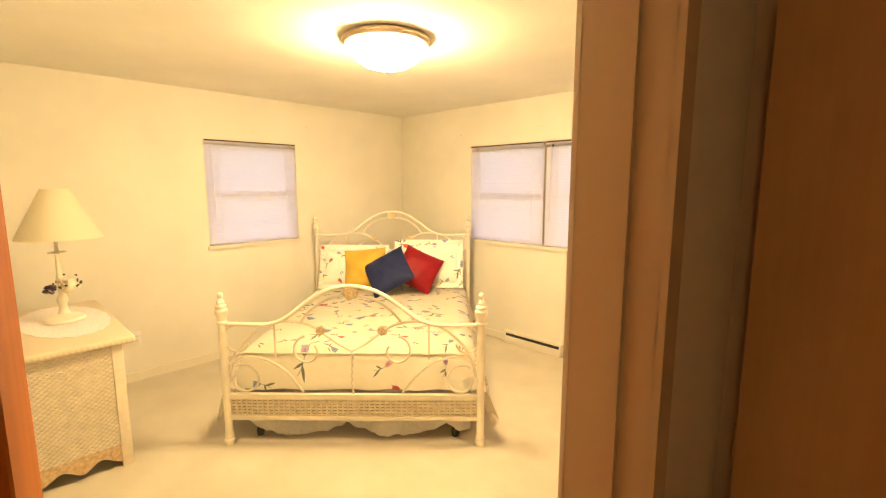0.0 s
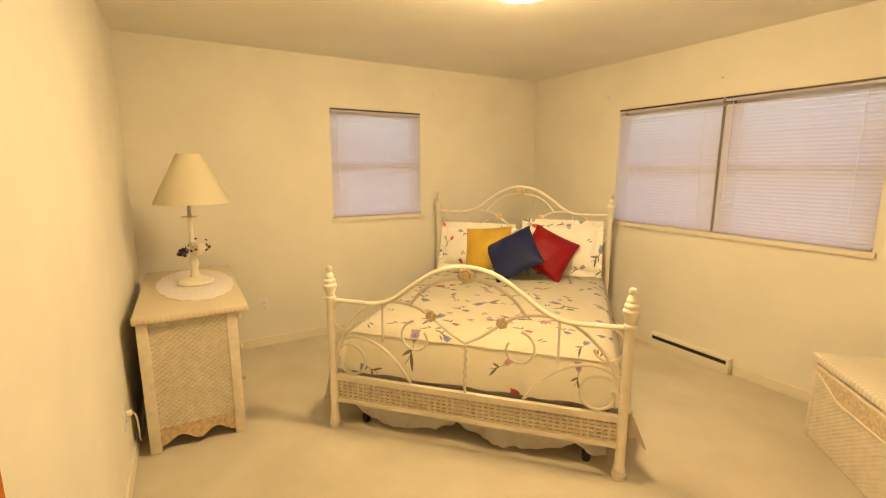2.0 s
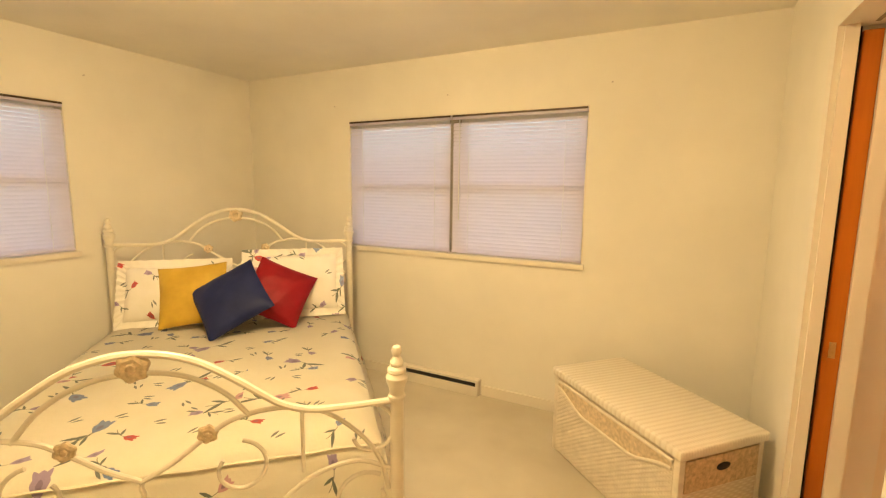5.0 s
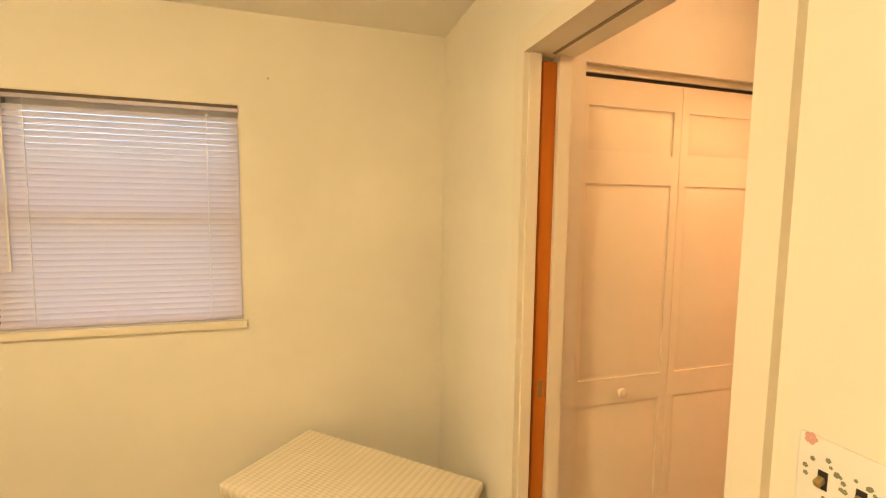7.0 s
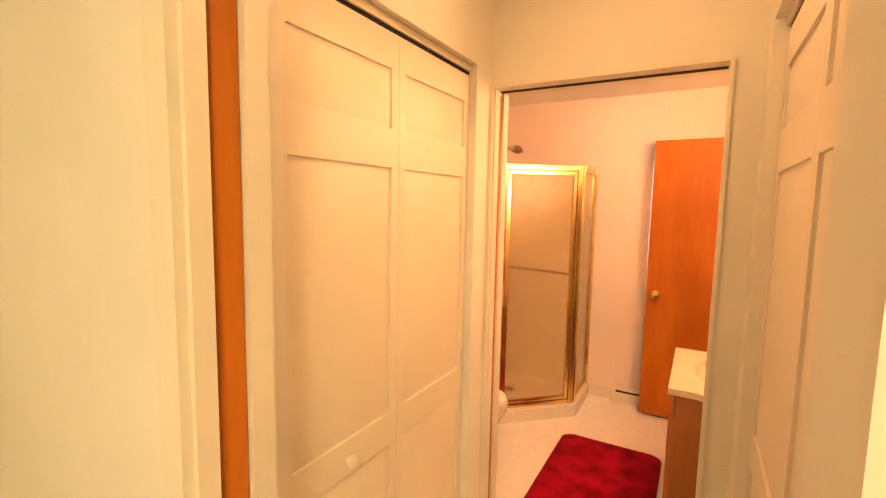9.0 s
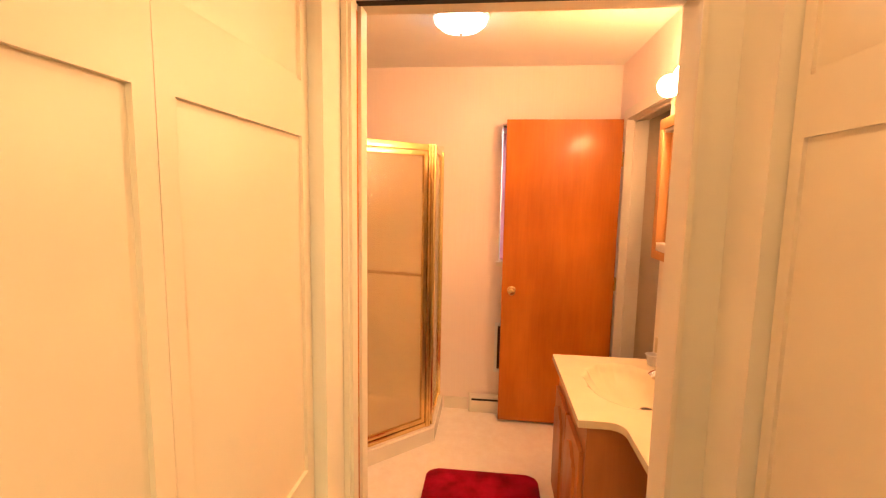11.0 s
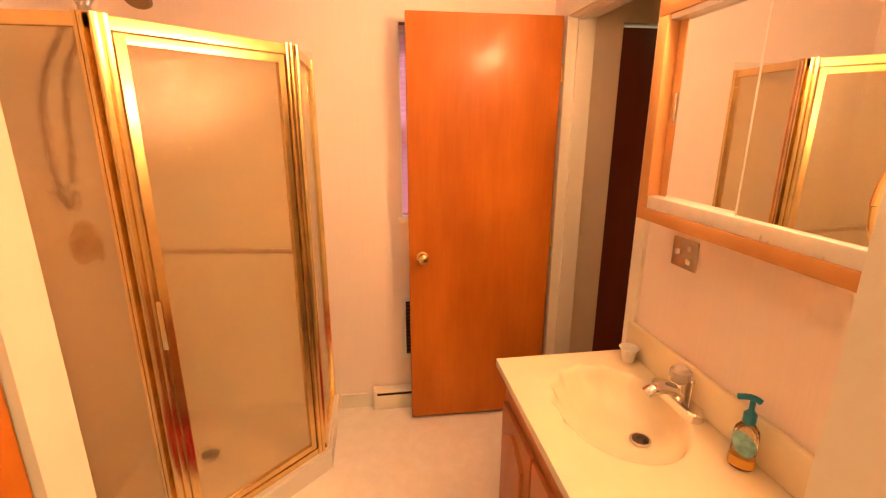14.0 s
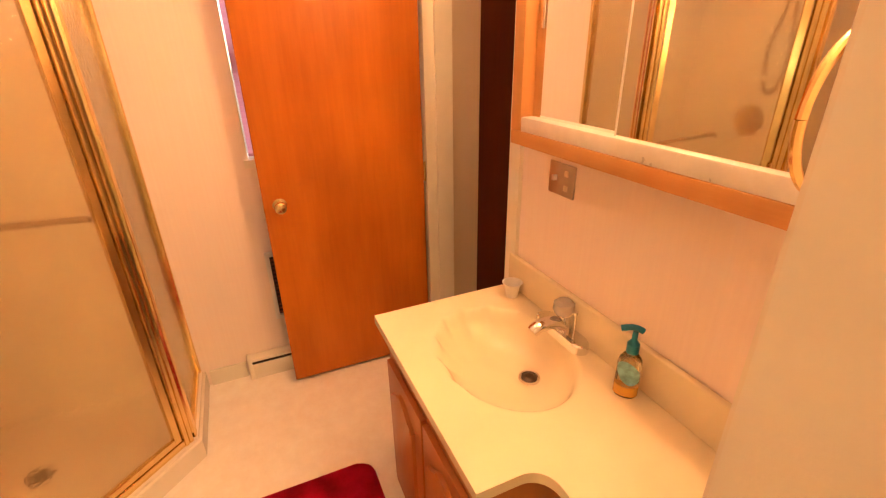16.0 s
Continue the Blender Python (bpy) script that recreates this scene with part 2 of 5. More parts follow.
def wall_y(name, y0, y1, x0, x1, h, holes, mat, label):
    """A wall that runs along x, with rectangular holes (x0, x1, z0, z1) from left to right."""
    bm, at = bmesh.new(), x0
    for a, b, c, d in holes:
        bx(bm, at, a, y0, y1, 0, h)
        if c > 0:
            bx(bm, a, b, y0, y1, 0, c)
        bx(bm, a, b, y0, y1, d, h)
        at = b
    bx(bm, at, x1, y0, y1, 0, h)
    return setting(name, bm, mat, label, "wall")


def wall_x(name, x0, x1, y0, y1, h, holes, mat, label):
    bm, at = bmesh.new(), y0
    for a, b, c, d in holes:
        bx(bm, x0, x1, at, a, 0, h)
        if c > 0:
            bx(bm, x0, x1, a, b, 0, c)
        bx(bm, x0, x1, a, b, d, h)
        at = b
    bx(bm, x0, x1, at, y1, 0, h)
    return setting(name, bm, mat, label, "wall")


ENTRY = (0.024, 0.826, 0, 2.062)
POCKET = (2.11, 2.937, 0, 2.078)
BATHDOOR = (2.16, 2.985, 0, 2.045)
HALLDOOR = (2.734, 3.476, 0, 2.062)
CLOS_N = (0.53, 1.465, 0, 2.107)
CLOS_S = (0.425, 1.455, 0, 2.107)
wall_x("wall_west", W - 0.14, W, S - 0.12, N + 0.14, H, [W1], M_WALL, "cream painted bedroom wall with one window")
wall_y("wall_north", N, N + 0.14, W, E + 0.07, H, [W2], M_WALL, "cream painted bedroom wall with a double window")
wall_y("wall_south", S - 0.12, S, W, E, H, [], M_WALL, "cream painted bedroom wall")
wall_x("wall_east", E, E2, S - 0.12, N, H, [ENTRY, POCKET], M_WALL, "cream painted wall with the entry and a pocket door")
wall_y("wall_closet_north", PN, PN + 0.10, E2, BW, H, [CLOS_N], M_WALL, "cream passage wall with closet opening")
wall_y("wall_closet_south", PS - 0.10, PS, E2, BW, H, [CLOS_S], M_WALL, "cream passage wall with closet opening")
wall_x("wall_bath_west", BW, BW2, PS - 0.75, N, H, [BATHDOOR], M_WALL, "cream wall with the bathroom's pocket door")
wall_y("wall_bath_south", BS - 0.12, BS, BW2, BE, H, [HALLDOOR], M_PAPER, "striped pink-beige wallpapered bathroom wall")
wall_x("wall_bath_east", BE, BE + 0.14, BS - 0.12, N + 0.14, H, [B1], M_PAPER, "striped pink-beige wallpapered bathroom wall with window")
wall_y("wall_bath_north", N, N + 0.14, E + 0.07, BE, H, [], M_PAPER, "striped pink-beige wallpapered bathroom wall")
wall_y("wall_closet_back", PS - 0.75, PS - 0.65, E2, BW, H, [], M_HALL, "plain hall wall")
wall_y("wall_hall_south", -1.42, -1.3, E2, 3.62, H, [], M_HALL, "plain hall wall")
wall_x("wall_hall_west", E, E2, -1.42, S - 0.12, H, [], M_HALL, "plain hall wall")
wall_x("wall_hall_east", 3.50, 3.62, -1.3, BS - 0.12, H, [(0.73, 1.51, 0, 2.04)], M_HALL, "dim grey hall wall with a dark door")
setting("ceiling_bedroom", boxes((W - 0.14, BW + 0.06, S - 0.12, N + 0.14, H, H + 0.1)), M_CEIL, "cream textured ceiling", "ceiling")
setting("ceiling_bathroom", boxes((BW + 0.06, BE + 0.14, BS - 0.12, N + 0.14, BH, BH + 0.12)), M_CEIL, "pale textured bathroom ceiling", "ceiling")
setting("ceiling_hall", boxes((E, BW + 0.06, -1.42, S - 0.12, H, H + 0.1), (BW + 0.06, 3.62, -1.42, BS - 0.12, H, H + 0.1)), M_CEIL, "hall ceiling", "ceiling")
# Unseen ground sheet, added so light from below the windows is right.
setting("ground", boxes((-60, 60, -60, 60, -0.5, -0.4)), plain("unseen_ground", (0.10, 0.12, 0.05), 0.9, wear=0.4, scale=1.5), "unseen ground sheet added for the light from below", "ground")

# Rounded upright corner of the plaster and skirting boards
BB, BT = 0.075, 0.012


def skirting(name, *bounds):
    bm = bmesh.new()
    for b in bounds:
        bx(bm, *b)
    return setting(name, bm, M_TRIM, "ivory painted baseboard", "baseboard")


skirting("baseboard_west", (W, W + BT, S + BT, N - BT, 0, BB))
skirting("baseboard_north", (W, -2.07, N - BT, N, 0, BB), (-1.385, E, N - BT, N, 0, BB))
skirting("baseboard_south", (W, E - 0.01, S, S + BT, 0, BB))
skirting("baseboard_east", (E - BT, E, 0.86, 2.04, 0, BB), (E - BT, E, 2.98, N - BT, 0, BB))
skirting("baseboard_bath_east", (BE - BT, BE, 2.76, 2.93, 0, BB + 0.01), (BE - BT, BE, BS, 2.0, 0, BB + 0.01))
skirting("baseboard_bath_north", (BW2, 2.8, N - BT, N, 0, BB + 0.01))


def casing(name, axis, face, out, a, b, top, width=0.06, thick=0.014, mat=None, floor=0.0):
    """A flat door casing round an opening from a to b, on the wall face, standing out by thick in the direction out."""
    p, q = sorted((face, face + out * thick))
    bm = bmesh.new()
    for u0, u1, z0, z1 in ((a - width, a, floor, top + width), (b, b + width, floor, top + width), (a, b, top, top + width)):
        bx(bm, *((p, q, u0, u1, z0, z1) if axis == "x" else (u0, u1, p, q, z0, z1)))
    bmesh.ops.remove_doubles(bm, verts=bm.verts, dist=1e-5)
    return setting(name, bm, mat or M_TRIM, "ivory painted door casing", "trim")


casing("trim_entry_hall", "x", E2, 1, 0.04, 0.81, 2.05, mat=M_TRIM_SHADED)
casing("trim_entry_room", "x", E, -1, 0.04, 0.81, 2.05, 0.055, 0.012)
casing("trim_pocket_room", "x", E, -1, 2.11, 2.905, 2.078, 0.06, 0.02)
casing("trim_pocket_passage", "x", E2, 1, 2.11, 2.905, 2.078, 0.035, 0.012)
casing("trim_bath_passage", "x", BW, -1, 2.17, 2.985, 2.045, 0.014, 0.014)
casing("trim_bath_room", "x", BW2, 1, 2.142, 2.985, 2.045, 0.06, 0.014)
casing("trim_hall_door", "y", BS, 1, 2.75, 3.46, 2.05, 0.06, 0.014)


# ---- windows and blinds ----
M_GLASS = bpy.data.materials.new("window_glass")
M_GLASS.use_nodes = True
_g = M_GLASS.node_tree.nodes["Principled BSDF"]
_g.inputs["Transmission Weight"].default_value = 1.0
_g.inputs["Roughness"].default_value = 0.0
_g.inputs["IOR"].default_value = 1.05


M_MULLION = plain("grey_brown_mullion", (0.30, 0.26, 0.20), 0.6)
M_HEAD_GAP = plain("head_gap_shade", (0.07, 0.045, 0.03), 0.5, 0.4)


def slat_material(name, colour, through_colour, amount):
    n = Nodes(name)
    n.bsdf.inputs["Base Color"].default_value = (*colour, 1)
    n.bsdf.inputs["Roughness"].default_value = 0.4
    tr = n.add("ShaderNodeBsdfTranslucent")
    tr.inputs[0].default_value = (*through_colour, 1)
    mx = n.add("ShaderNodeMixShader", Fac=amount)
    n.to(n.bsdf.outputs[0], mx.inputs[1])
    n.to(tr.outputs[0], mx.inputs[2])
    n.to(mx.outputs[0], n.tree.nodes["Material Output"].inputs[0])
    return n.mat


M_SLAT = slat_material("lavender_white_slats", (0.74, 0.70, 0.78), (0.92, 0.84, 0.94), 0.38)
M_SLAT_BATH = slat_material("mauve_slats", (0.55, 0.30, 0.40), (0.7, 0.35, 0.5), 0.2)


def window(name, axis, u0, u1, z0, z1, inner, outer, label, units=1):
    """A double-hung window in a wall hole: lining, sill, sashes with panes. inner and outer: the wall's faces."""
    top = tagged(new(name), label, "window", "", "structure")
    sgn = 1 if outer > inner else -1

    def put(bm, *b):
        u_0, u_1, d0, d1, za, zb = b
        d0, d1 = sorted((inner + sgn * d0, inner + sgn * d1))
        return bx(bm, *((d0, d1, u_0, u_1, za, zb) if axis == "x" else (u_0, u_1, d0, d1, za, zb)))
    t = 0.008
    fr = bmesh.new()
    for b in ((u0, u0 + t, 0.002, 0.13, z0, z1), (u1 - t, u1, 0.002, 0.13, z0, z1), (u0 + t, u1 - t, 0.002, 0.13, z1 - t, z1), (u0 + t, u1 - t, 0.002, 0.13, z0, z0 + t)):
        put(fr, *b)
    part("window_frame", fr, M_TRIM, top)
    part("window_sill", put(bmesh.new(), u0 - 0.012, u1 + 0.012, -0.022, 0.0, z0 - 0.028, z0 + 0.006), M_TRIM, top)
    mid = (z0 + z1) / 2
    for k in range(1, units):
        c = u0 + (u1 - u0) * k / units - 0.015
        part("mullion", put(bmesh.new(), c - 0.032, c + 0.032, 0.036, 0.13, z0 + t, z1 - t), M_MULLION, top, "grey-brown mullion between the sashes")
    step = (u1 - u0 - 2 * t) / units
    for k in range(units):
        a, b = u0 + t + k * step + 0.004, u0 + t + (k + 1) * step - 0.004
        for d, lo, hi in ((0.10, mid - 0.02, z1 - t), (0.075, z0 + t, mid + 0.02)):
            s = bmesh.new()
            for q in ((a, a + 0.045, d, d + 0.022, lo, hi), (b - 0.045, b, d, d + 0.022, lo, hi), (a + 0.045, b - 0.045, d, d + 0.022, lo, lo + 0.045), (a + 0.045, b - 0.045, d, d + 0.022, hi - 0.045, hi)):
                put(s, *q)
            sash = part("sash", s, M_WHITE, top)
            pane = part("pane", put(bmesh.new(), a + 0.045, b - 0.045, d + 0.009, d + 0.013, lo + 0.045, hi - 0.045), M_GLASS, sash)
            pane.visible_shadow = False
    return top


window("window_1", "x", *W1, W, W - 0.14, "ivory double-hung window behind a closed mini blind")
window("window_2", "y", *W2, N, N + 0.14, "ivory paired double-hung window behind closed mini blinds", 2)
window("window_3", "x", *B1, BE, BE + 0.14, "bathroom window behind a mauve mini blind")


def blind(axis, u0, u1, z0, z1, plane, out, mat, rail_mat, label, wand=0.07):
    """A closed mini blind: head rail, slats, bottom rail, ladder cords and a tilt wand. plane: the slats' middle; out: towards the room."""
    top = thing("mini_blind", label, "window blind", Matrix.Translation((plane, u0, z0) if axis == "x" else (u0, plane, z0)), "bedroom mini blinds" if mat is M_SLAT else "")
    w, h = u1 - u0, z1 - z0

    def put(bm, a, b, d0, d1, za, zb):
        d0, d1 = sorted((out * d0, out * d1))
        return bx(bm, *((d0, d1, a, b, za, zb) if axis == "x" else (a, b, d0, d1, za, zb)))
    part("head_rail", put(bmesh.new(), 0, w, -0.012, 0.014, h - 0.026, h), rail_mat, top)
    # A dark strip paints the shadow gap between head rail and frame.
    part("head_gap_strip", put(bmesh.new(), 0.002, w - 0.002, 0.0155, 0.0195, h - 0.010, h + 0.003), M_HEAD_GAP, top, "dark strip drawn for the shadow gap above the head rail")
    part("bottom_rail", put(bmesh.new(), 0.003, w - 0.003, -0.010, 0.010, 0.004, 0.016), rail_mat, top)
    sl = bmesh.new()
    pitch, wide = 0.0255, 0.0315
    count = int((h - 0.05) / pitch)
    rnd = random.Random(7)
    for i in range(count):
        z = 0.026 + i * pitch
        tilt = radians(-57 + rnd.uniform(-0.6, 0.6))
        c, s = math.cos(tilt) * wide / 2, math.sin(tilt) * wide / 2
        rows = []
        for a in (-1, 0, 1):
            d = out * (a * c) + out * (0.0035 if a == 0 else 0)
            zz = z + a * s
            e0, e1 = (Vector((d, 0.004, zz)), Vector((d, w - 0.004, zz))) if axis == "x" else (Vector((0.004, d, zz)), Vector((w - 0.004, d, zz)))
            rows.append((sl.verts.new(e0), sl.verts.new(e1)))
        for (p, q), (r, t) in zip(rows, rows[1:]):
            sl.faces.new((p, q, t, r))
    slats = part("slats", sl, mat, top)
    tagged(slats, "closed thin aluminium slats", "", "", "stuff")
    for f in (0.14, 0.86):
        part("cord", put(bmesh.new(), w * f - 0.0012, w * f + 0.0012, 0.0135, 0.0155, 0.01, h - 0.02), M_WHITE, top)
    if wand:
        wd = bmesh.new()
        put(wd, wand - 0.003, wand + 0.003, 0.018, 0.024, h * 0.25, h - 0.03)
        part("wand", wd, M_WHITE, top)
    return top


blind("x", W1[0] + 0.010, W1[1] - 0.010, W1[2] + 0.012, W1[3] - 0.012, W - 0.010, 1, M_SLAT, M_SLAT, "closed lavender-white mini blind in the single window", 0.06)
_m = -1.665
blind("y", W2[0] + 0.010, _m - 0.006, W2[2] + 0.012, W2[3] - 0.012, N + 0.010, -1, M_SLAT, M_SLAT, "closed lavender-white mini blind in the paired window", 0)
blind("y", _m + 0.008, W2[1] - 0.010, W2[2] + 0.012, W2[3] - 0.012, N + 0.010, -1, M_SLAT, M_SLAT, "closed lavender-white mini blind in the paired window", 0.06)
blind("x", B1[0] + 0.010, B1[1] - 0.010, B1[2] + 0.012, B1[3] - 0.012, BE + 0.022, -1, M_SLAT_BATH, M_SLAT_BATH, "closed mauve mini blind in the bathroom window", 0)

# ---- bedroom ceiling light ----
M_GLOW = emitter("lit_frosted_glass", (1.0, 0.72, 0.36), 34.0)
cl = thing("ceiling_light", "lit frosted glass bowl ceiling light with a bronze rim", "ceiling lamp", pose(-1.45, 1.78, H))
part("rim", lathe([(0.10, 0), (0.225, 0), (0.248, -0.014), (0.251, -0.030), (0.236, -0.044), (0.214, -0.046), (0.208, -0.025), (0.10, -0.004)], 40), plain("bronze_rim", (0.48, 0.38, 0.27), 0.4, 0.4), cl, "brushed bronze rim")
part("glass_bowl", lathe([(0.211, -0.038), (0.205, -0.075), (0.178, -0.118), (0.127, -0.150), (0.065, -0.168), (0.0, -0.172)], 40), M_GLOW, cl, "frosted glass bowl")
part("finial", lathe([(0.0, -0.170), (0.012, -0.173), (0.008, -0.179), (0.011, -0.185), (0.0, -0.194)], 12), M_BRASS, cl)

# ---- doors ----


def knob(parent, x, y, z, side, mat=None):
    """A round door knob on a rose, its axis along y."""
    k = lathe([(0.030, 0), (0.030, 0.004), (0.012, 0.008), (0.010, 0.026), (0.020, 0.032), (0.026, 0.042), (0.024, 0.054), (0.012, 0.060), (0.0, 0.061)], 20)
    moved(k, Matrix.Translation((x, y, z)) @ Matrix.Rotation(radians(-90 * side), 4, 'X'))
    return part("door_knob", k, mat or M_BRASS, parent, "polished brass knob")


def flush_door(name, m, width, label, height=2.025, mat=None):
    """A flush varnished door: the leaf runs from the hinge at x=0 to x=width; y is its thickness."""
    d = tagged(new(name), label, "door", "", "structure")
    d.matrix_world = m
    part("leaf", box(0, width, -0.0175, 0.0175, 0.012, height, 0.002, 1), mat or M_LAUAN, d)
    knob(d, width - 0.065, 0.0175, 0.93, 1)
    knob(d, width - 0.065, -0.0175, 0.93, -1)
    part("latch_plate", box(width - 0.001, width + 0.0015, -0.012, 0.012, 0.90, 0.96), M_BRASS, d)
    for z in (0.2, 1.0, 1.8):
        part("hinge", lathe([(0.006, -0.045), (0.006, 0.045)], 10, at=(-0.004, 0.019, z)), M_BRASS, d)
    return d


# The entry door stands open along the south wall.
flush_door("door_entry", pose(0.245, 0.049, 0, 0, 0, 180 - 2.8), 0.80, "orange varnished flush wooden door standing open", mat=M_LAUAN_DULL)
# The bathroom's hall door stands open, nearly flat to the window wall.
flush_door("door_bathroom_hall", pose(3.494, 1.815, 0.006, 0, 0, 89.2), 0.725, "orange varnished flush wooden door standing open before the window", height=2.048)
# Door wood like the others; the hall's shade is put into its colour.
flush_door("door_hall_closet", pose(3.545, 1.503, 0, 0, 0, -90), 0.765, "closed varnished wooden door in the hall, coloured dark for shade", mat=wood("shaded_door_wood", (0.10, 0.016, 0.004), (0.18, 0.034, 0.008), 0.45))
flush_door("door_linen", pose(0.45, 1.303, 0), 0.80, "closed varnished wooden door in the hall, coloured brown for dimness", mat=M_BROWN)


def jamb_lining(name, axis, d0, d1, a, b, top, stop=True, mat=None):
    """Thin lining inside a door opening, with a stop strip."""
    t = 0.016
    bm = bmesh.new()
    e = 0.0015

    def put(u0, u1, p, q, z0, z1):
        bx(bm, *((p, q, u0, u1, z0, z1) if axis == "x" else (u0, u1, p, q, z0, z1)))
    put(a - 0.002, a + t, d0 - e, d1 + e, 0, top)
    put(b - t, b + 0.002, d0 - e, d1 + e, 0, top)
    put(a + t, b - t, d0 - e, d1 + e, top - t, top)
    if stop:
        m0 = d0 + (d1 - d0) * 0.42
        put(a + t, a + t + 0.011, m0, m0 + 0.035, 0, top - t)
        put(b - t - 0.011, b - t, m0, m0 + 0.035, 0, top - t)
        put(a + t, b - t, m0, m0 + 0.035, top - t - 0.011, top - t)
    return setting(name, bm, mat or M_TRIM, "ivory painted door jamb", "trim")


jamb_lining("trim_entry_jamb", "x", E, E2, 0.024, 0.826, 2.062, mat=M_TRIM_SHADED)
jamb_lining("trim_hall_jamb", "y", BS - 0.12, BS, 2.734, 3.476, 2.062)


def pocket_door(name, x, y_edge, y_far, z1, label, half=0.0175):
    """A flush door slid nearly all the way into its pocket; only its leading edge shows."""
    d = tagged(new(name), label, "door", "", "structure")
    part("leaf", box(x - half, x + half, y_edge, y_far, 0.012, z1, 0.002, 1), M_LAUAN, d)
    part("edge_pull", box(x - 0.010, x + 0.010, y_edge - 0.0015, y_edge + 0.004, 0.93, 0.99), M_BRASS, d, "brass edge pull")
    return d

# ---- bed, set across the corner between the windows ----
BED = pose(-1.609, 1.595, 0, 0, 0, 43.3)
HALF, LONG = 0.795, 2.05


def mirrored(pts):
    return [(-x, y, z) for x, y, z in pts]


def bed_post(y, x, height, ob):
    r = 0.024
    z = height
    part("post", lathe([(0.030, 0), (0.034, 0.012), (0.034, 0.03), (0.026, 0.04), (0.030, 0.055), (r, 0.07), (r, z - 0.20), (0.031, z - 0.194), (0.031, z - 0.184), (0.025, z - 0.178), (0.027, z - 0.155), (0.037, z - 0.130), (0.039, z - 0.115), (0.030, z - 0.100), (0.034, z - 0.094), (0.032, z - 0.084), (0.020, z - 0.076), (0.024, z - 0.064), (0.020, z - 0.052), (0.011, z - 0.040), (0.016, z - 0.032), (0.019, z - 0.020), (0.014, z - 0.007), (0, z)], 20, at=(x, y, 0)), M_IVORY, ob)


def rosette(y, x, z, size, ob):
    """A flower boss in one piece: six lobes round a raised heart, facing both ways."""
    rings, n = [], 30
    for rad, dep in ((0.0, -0.42), (0.26, -0.40), (0.36, -0.26), (0.62, -0.34), (0.92, -0.22), (1.02, 0.0), (0.92, 0.22), (0.62, 0.34), (0.0, 0.36)):
        rings.append((rad, dep))
    bm = bmesh.new()
    v = []
    for rad, dep in rings:
        if rad == 0:
            v.append([bm.verts.new((x, y + dep * size, z))])
        else:
            lobe = 0.09 * min(1.0, rad * 1.3)
            v.append([bm.verts.new((x + size * rad * (1 + lobe * math.cos(6 * a)) * math.cos(a + 0.3), y + dep * size, z + size * rad * (1 + lobe * math.cos(6 * a)) * math.sin(a + 0.3))) for a in (2 * math.pi * k / n for k in range(n))])
    for a, b in zip(v, v[1:]):
        for k in range(n):
            q = (k + 1) % n
            if len(a) == 1:
                bm.faces.new((a[0], b[q], b[k]))
            elif len(b) == 1:
                bm.faces.new((a[k], a[q], b[0]))
            else:
                bm.faces.new((a[k], a[q], b[q], b[k]))
    part("rosette", bm, M_ANTIQUE, ob, "antiqued flower rosette")


def spiral(y, cx, cz, r0, r1, a0, turn, steps=22):
    return [(cx + (r0 + (r1 - r0) * i / steps) * math.cos(a0 + turn * i / steps), y, cz + (r0 + (r1 - r0) * i / steps) * math.sin(a0 + turn * i / steps)) for i in range(steps + 1)]


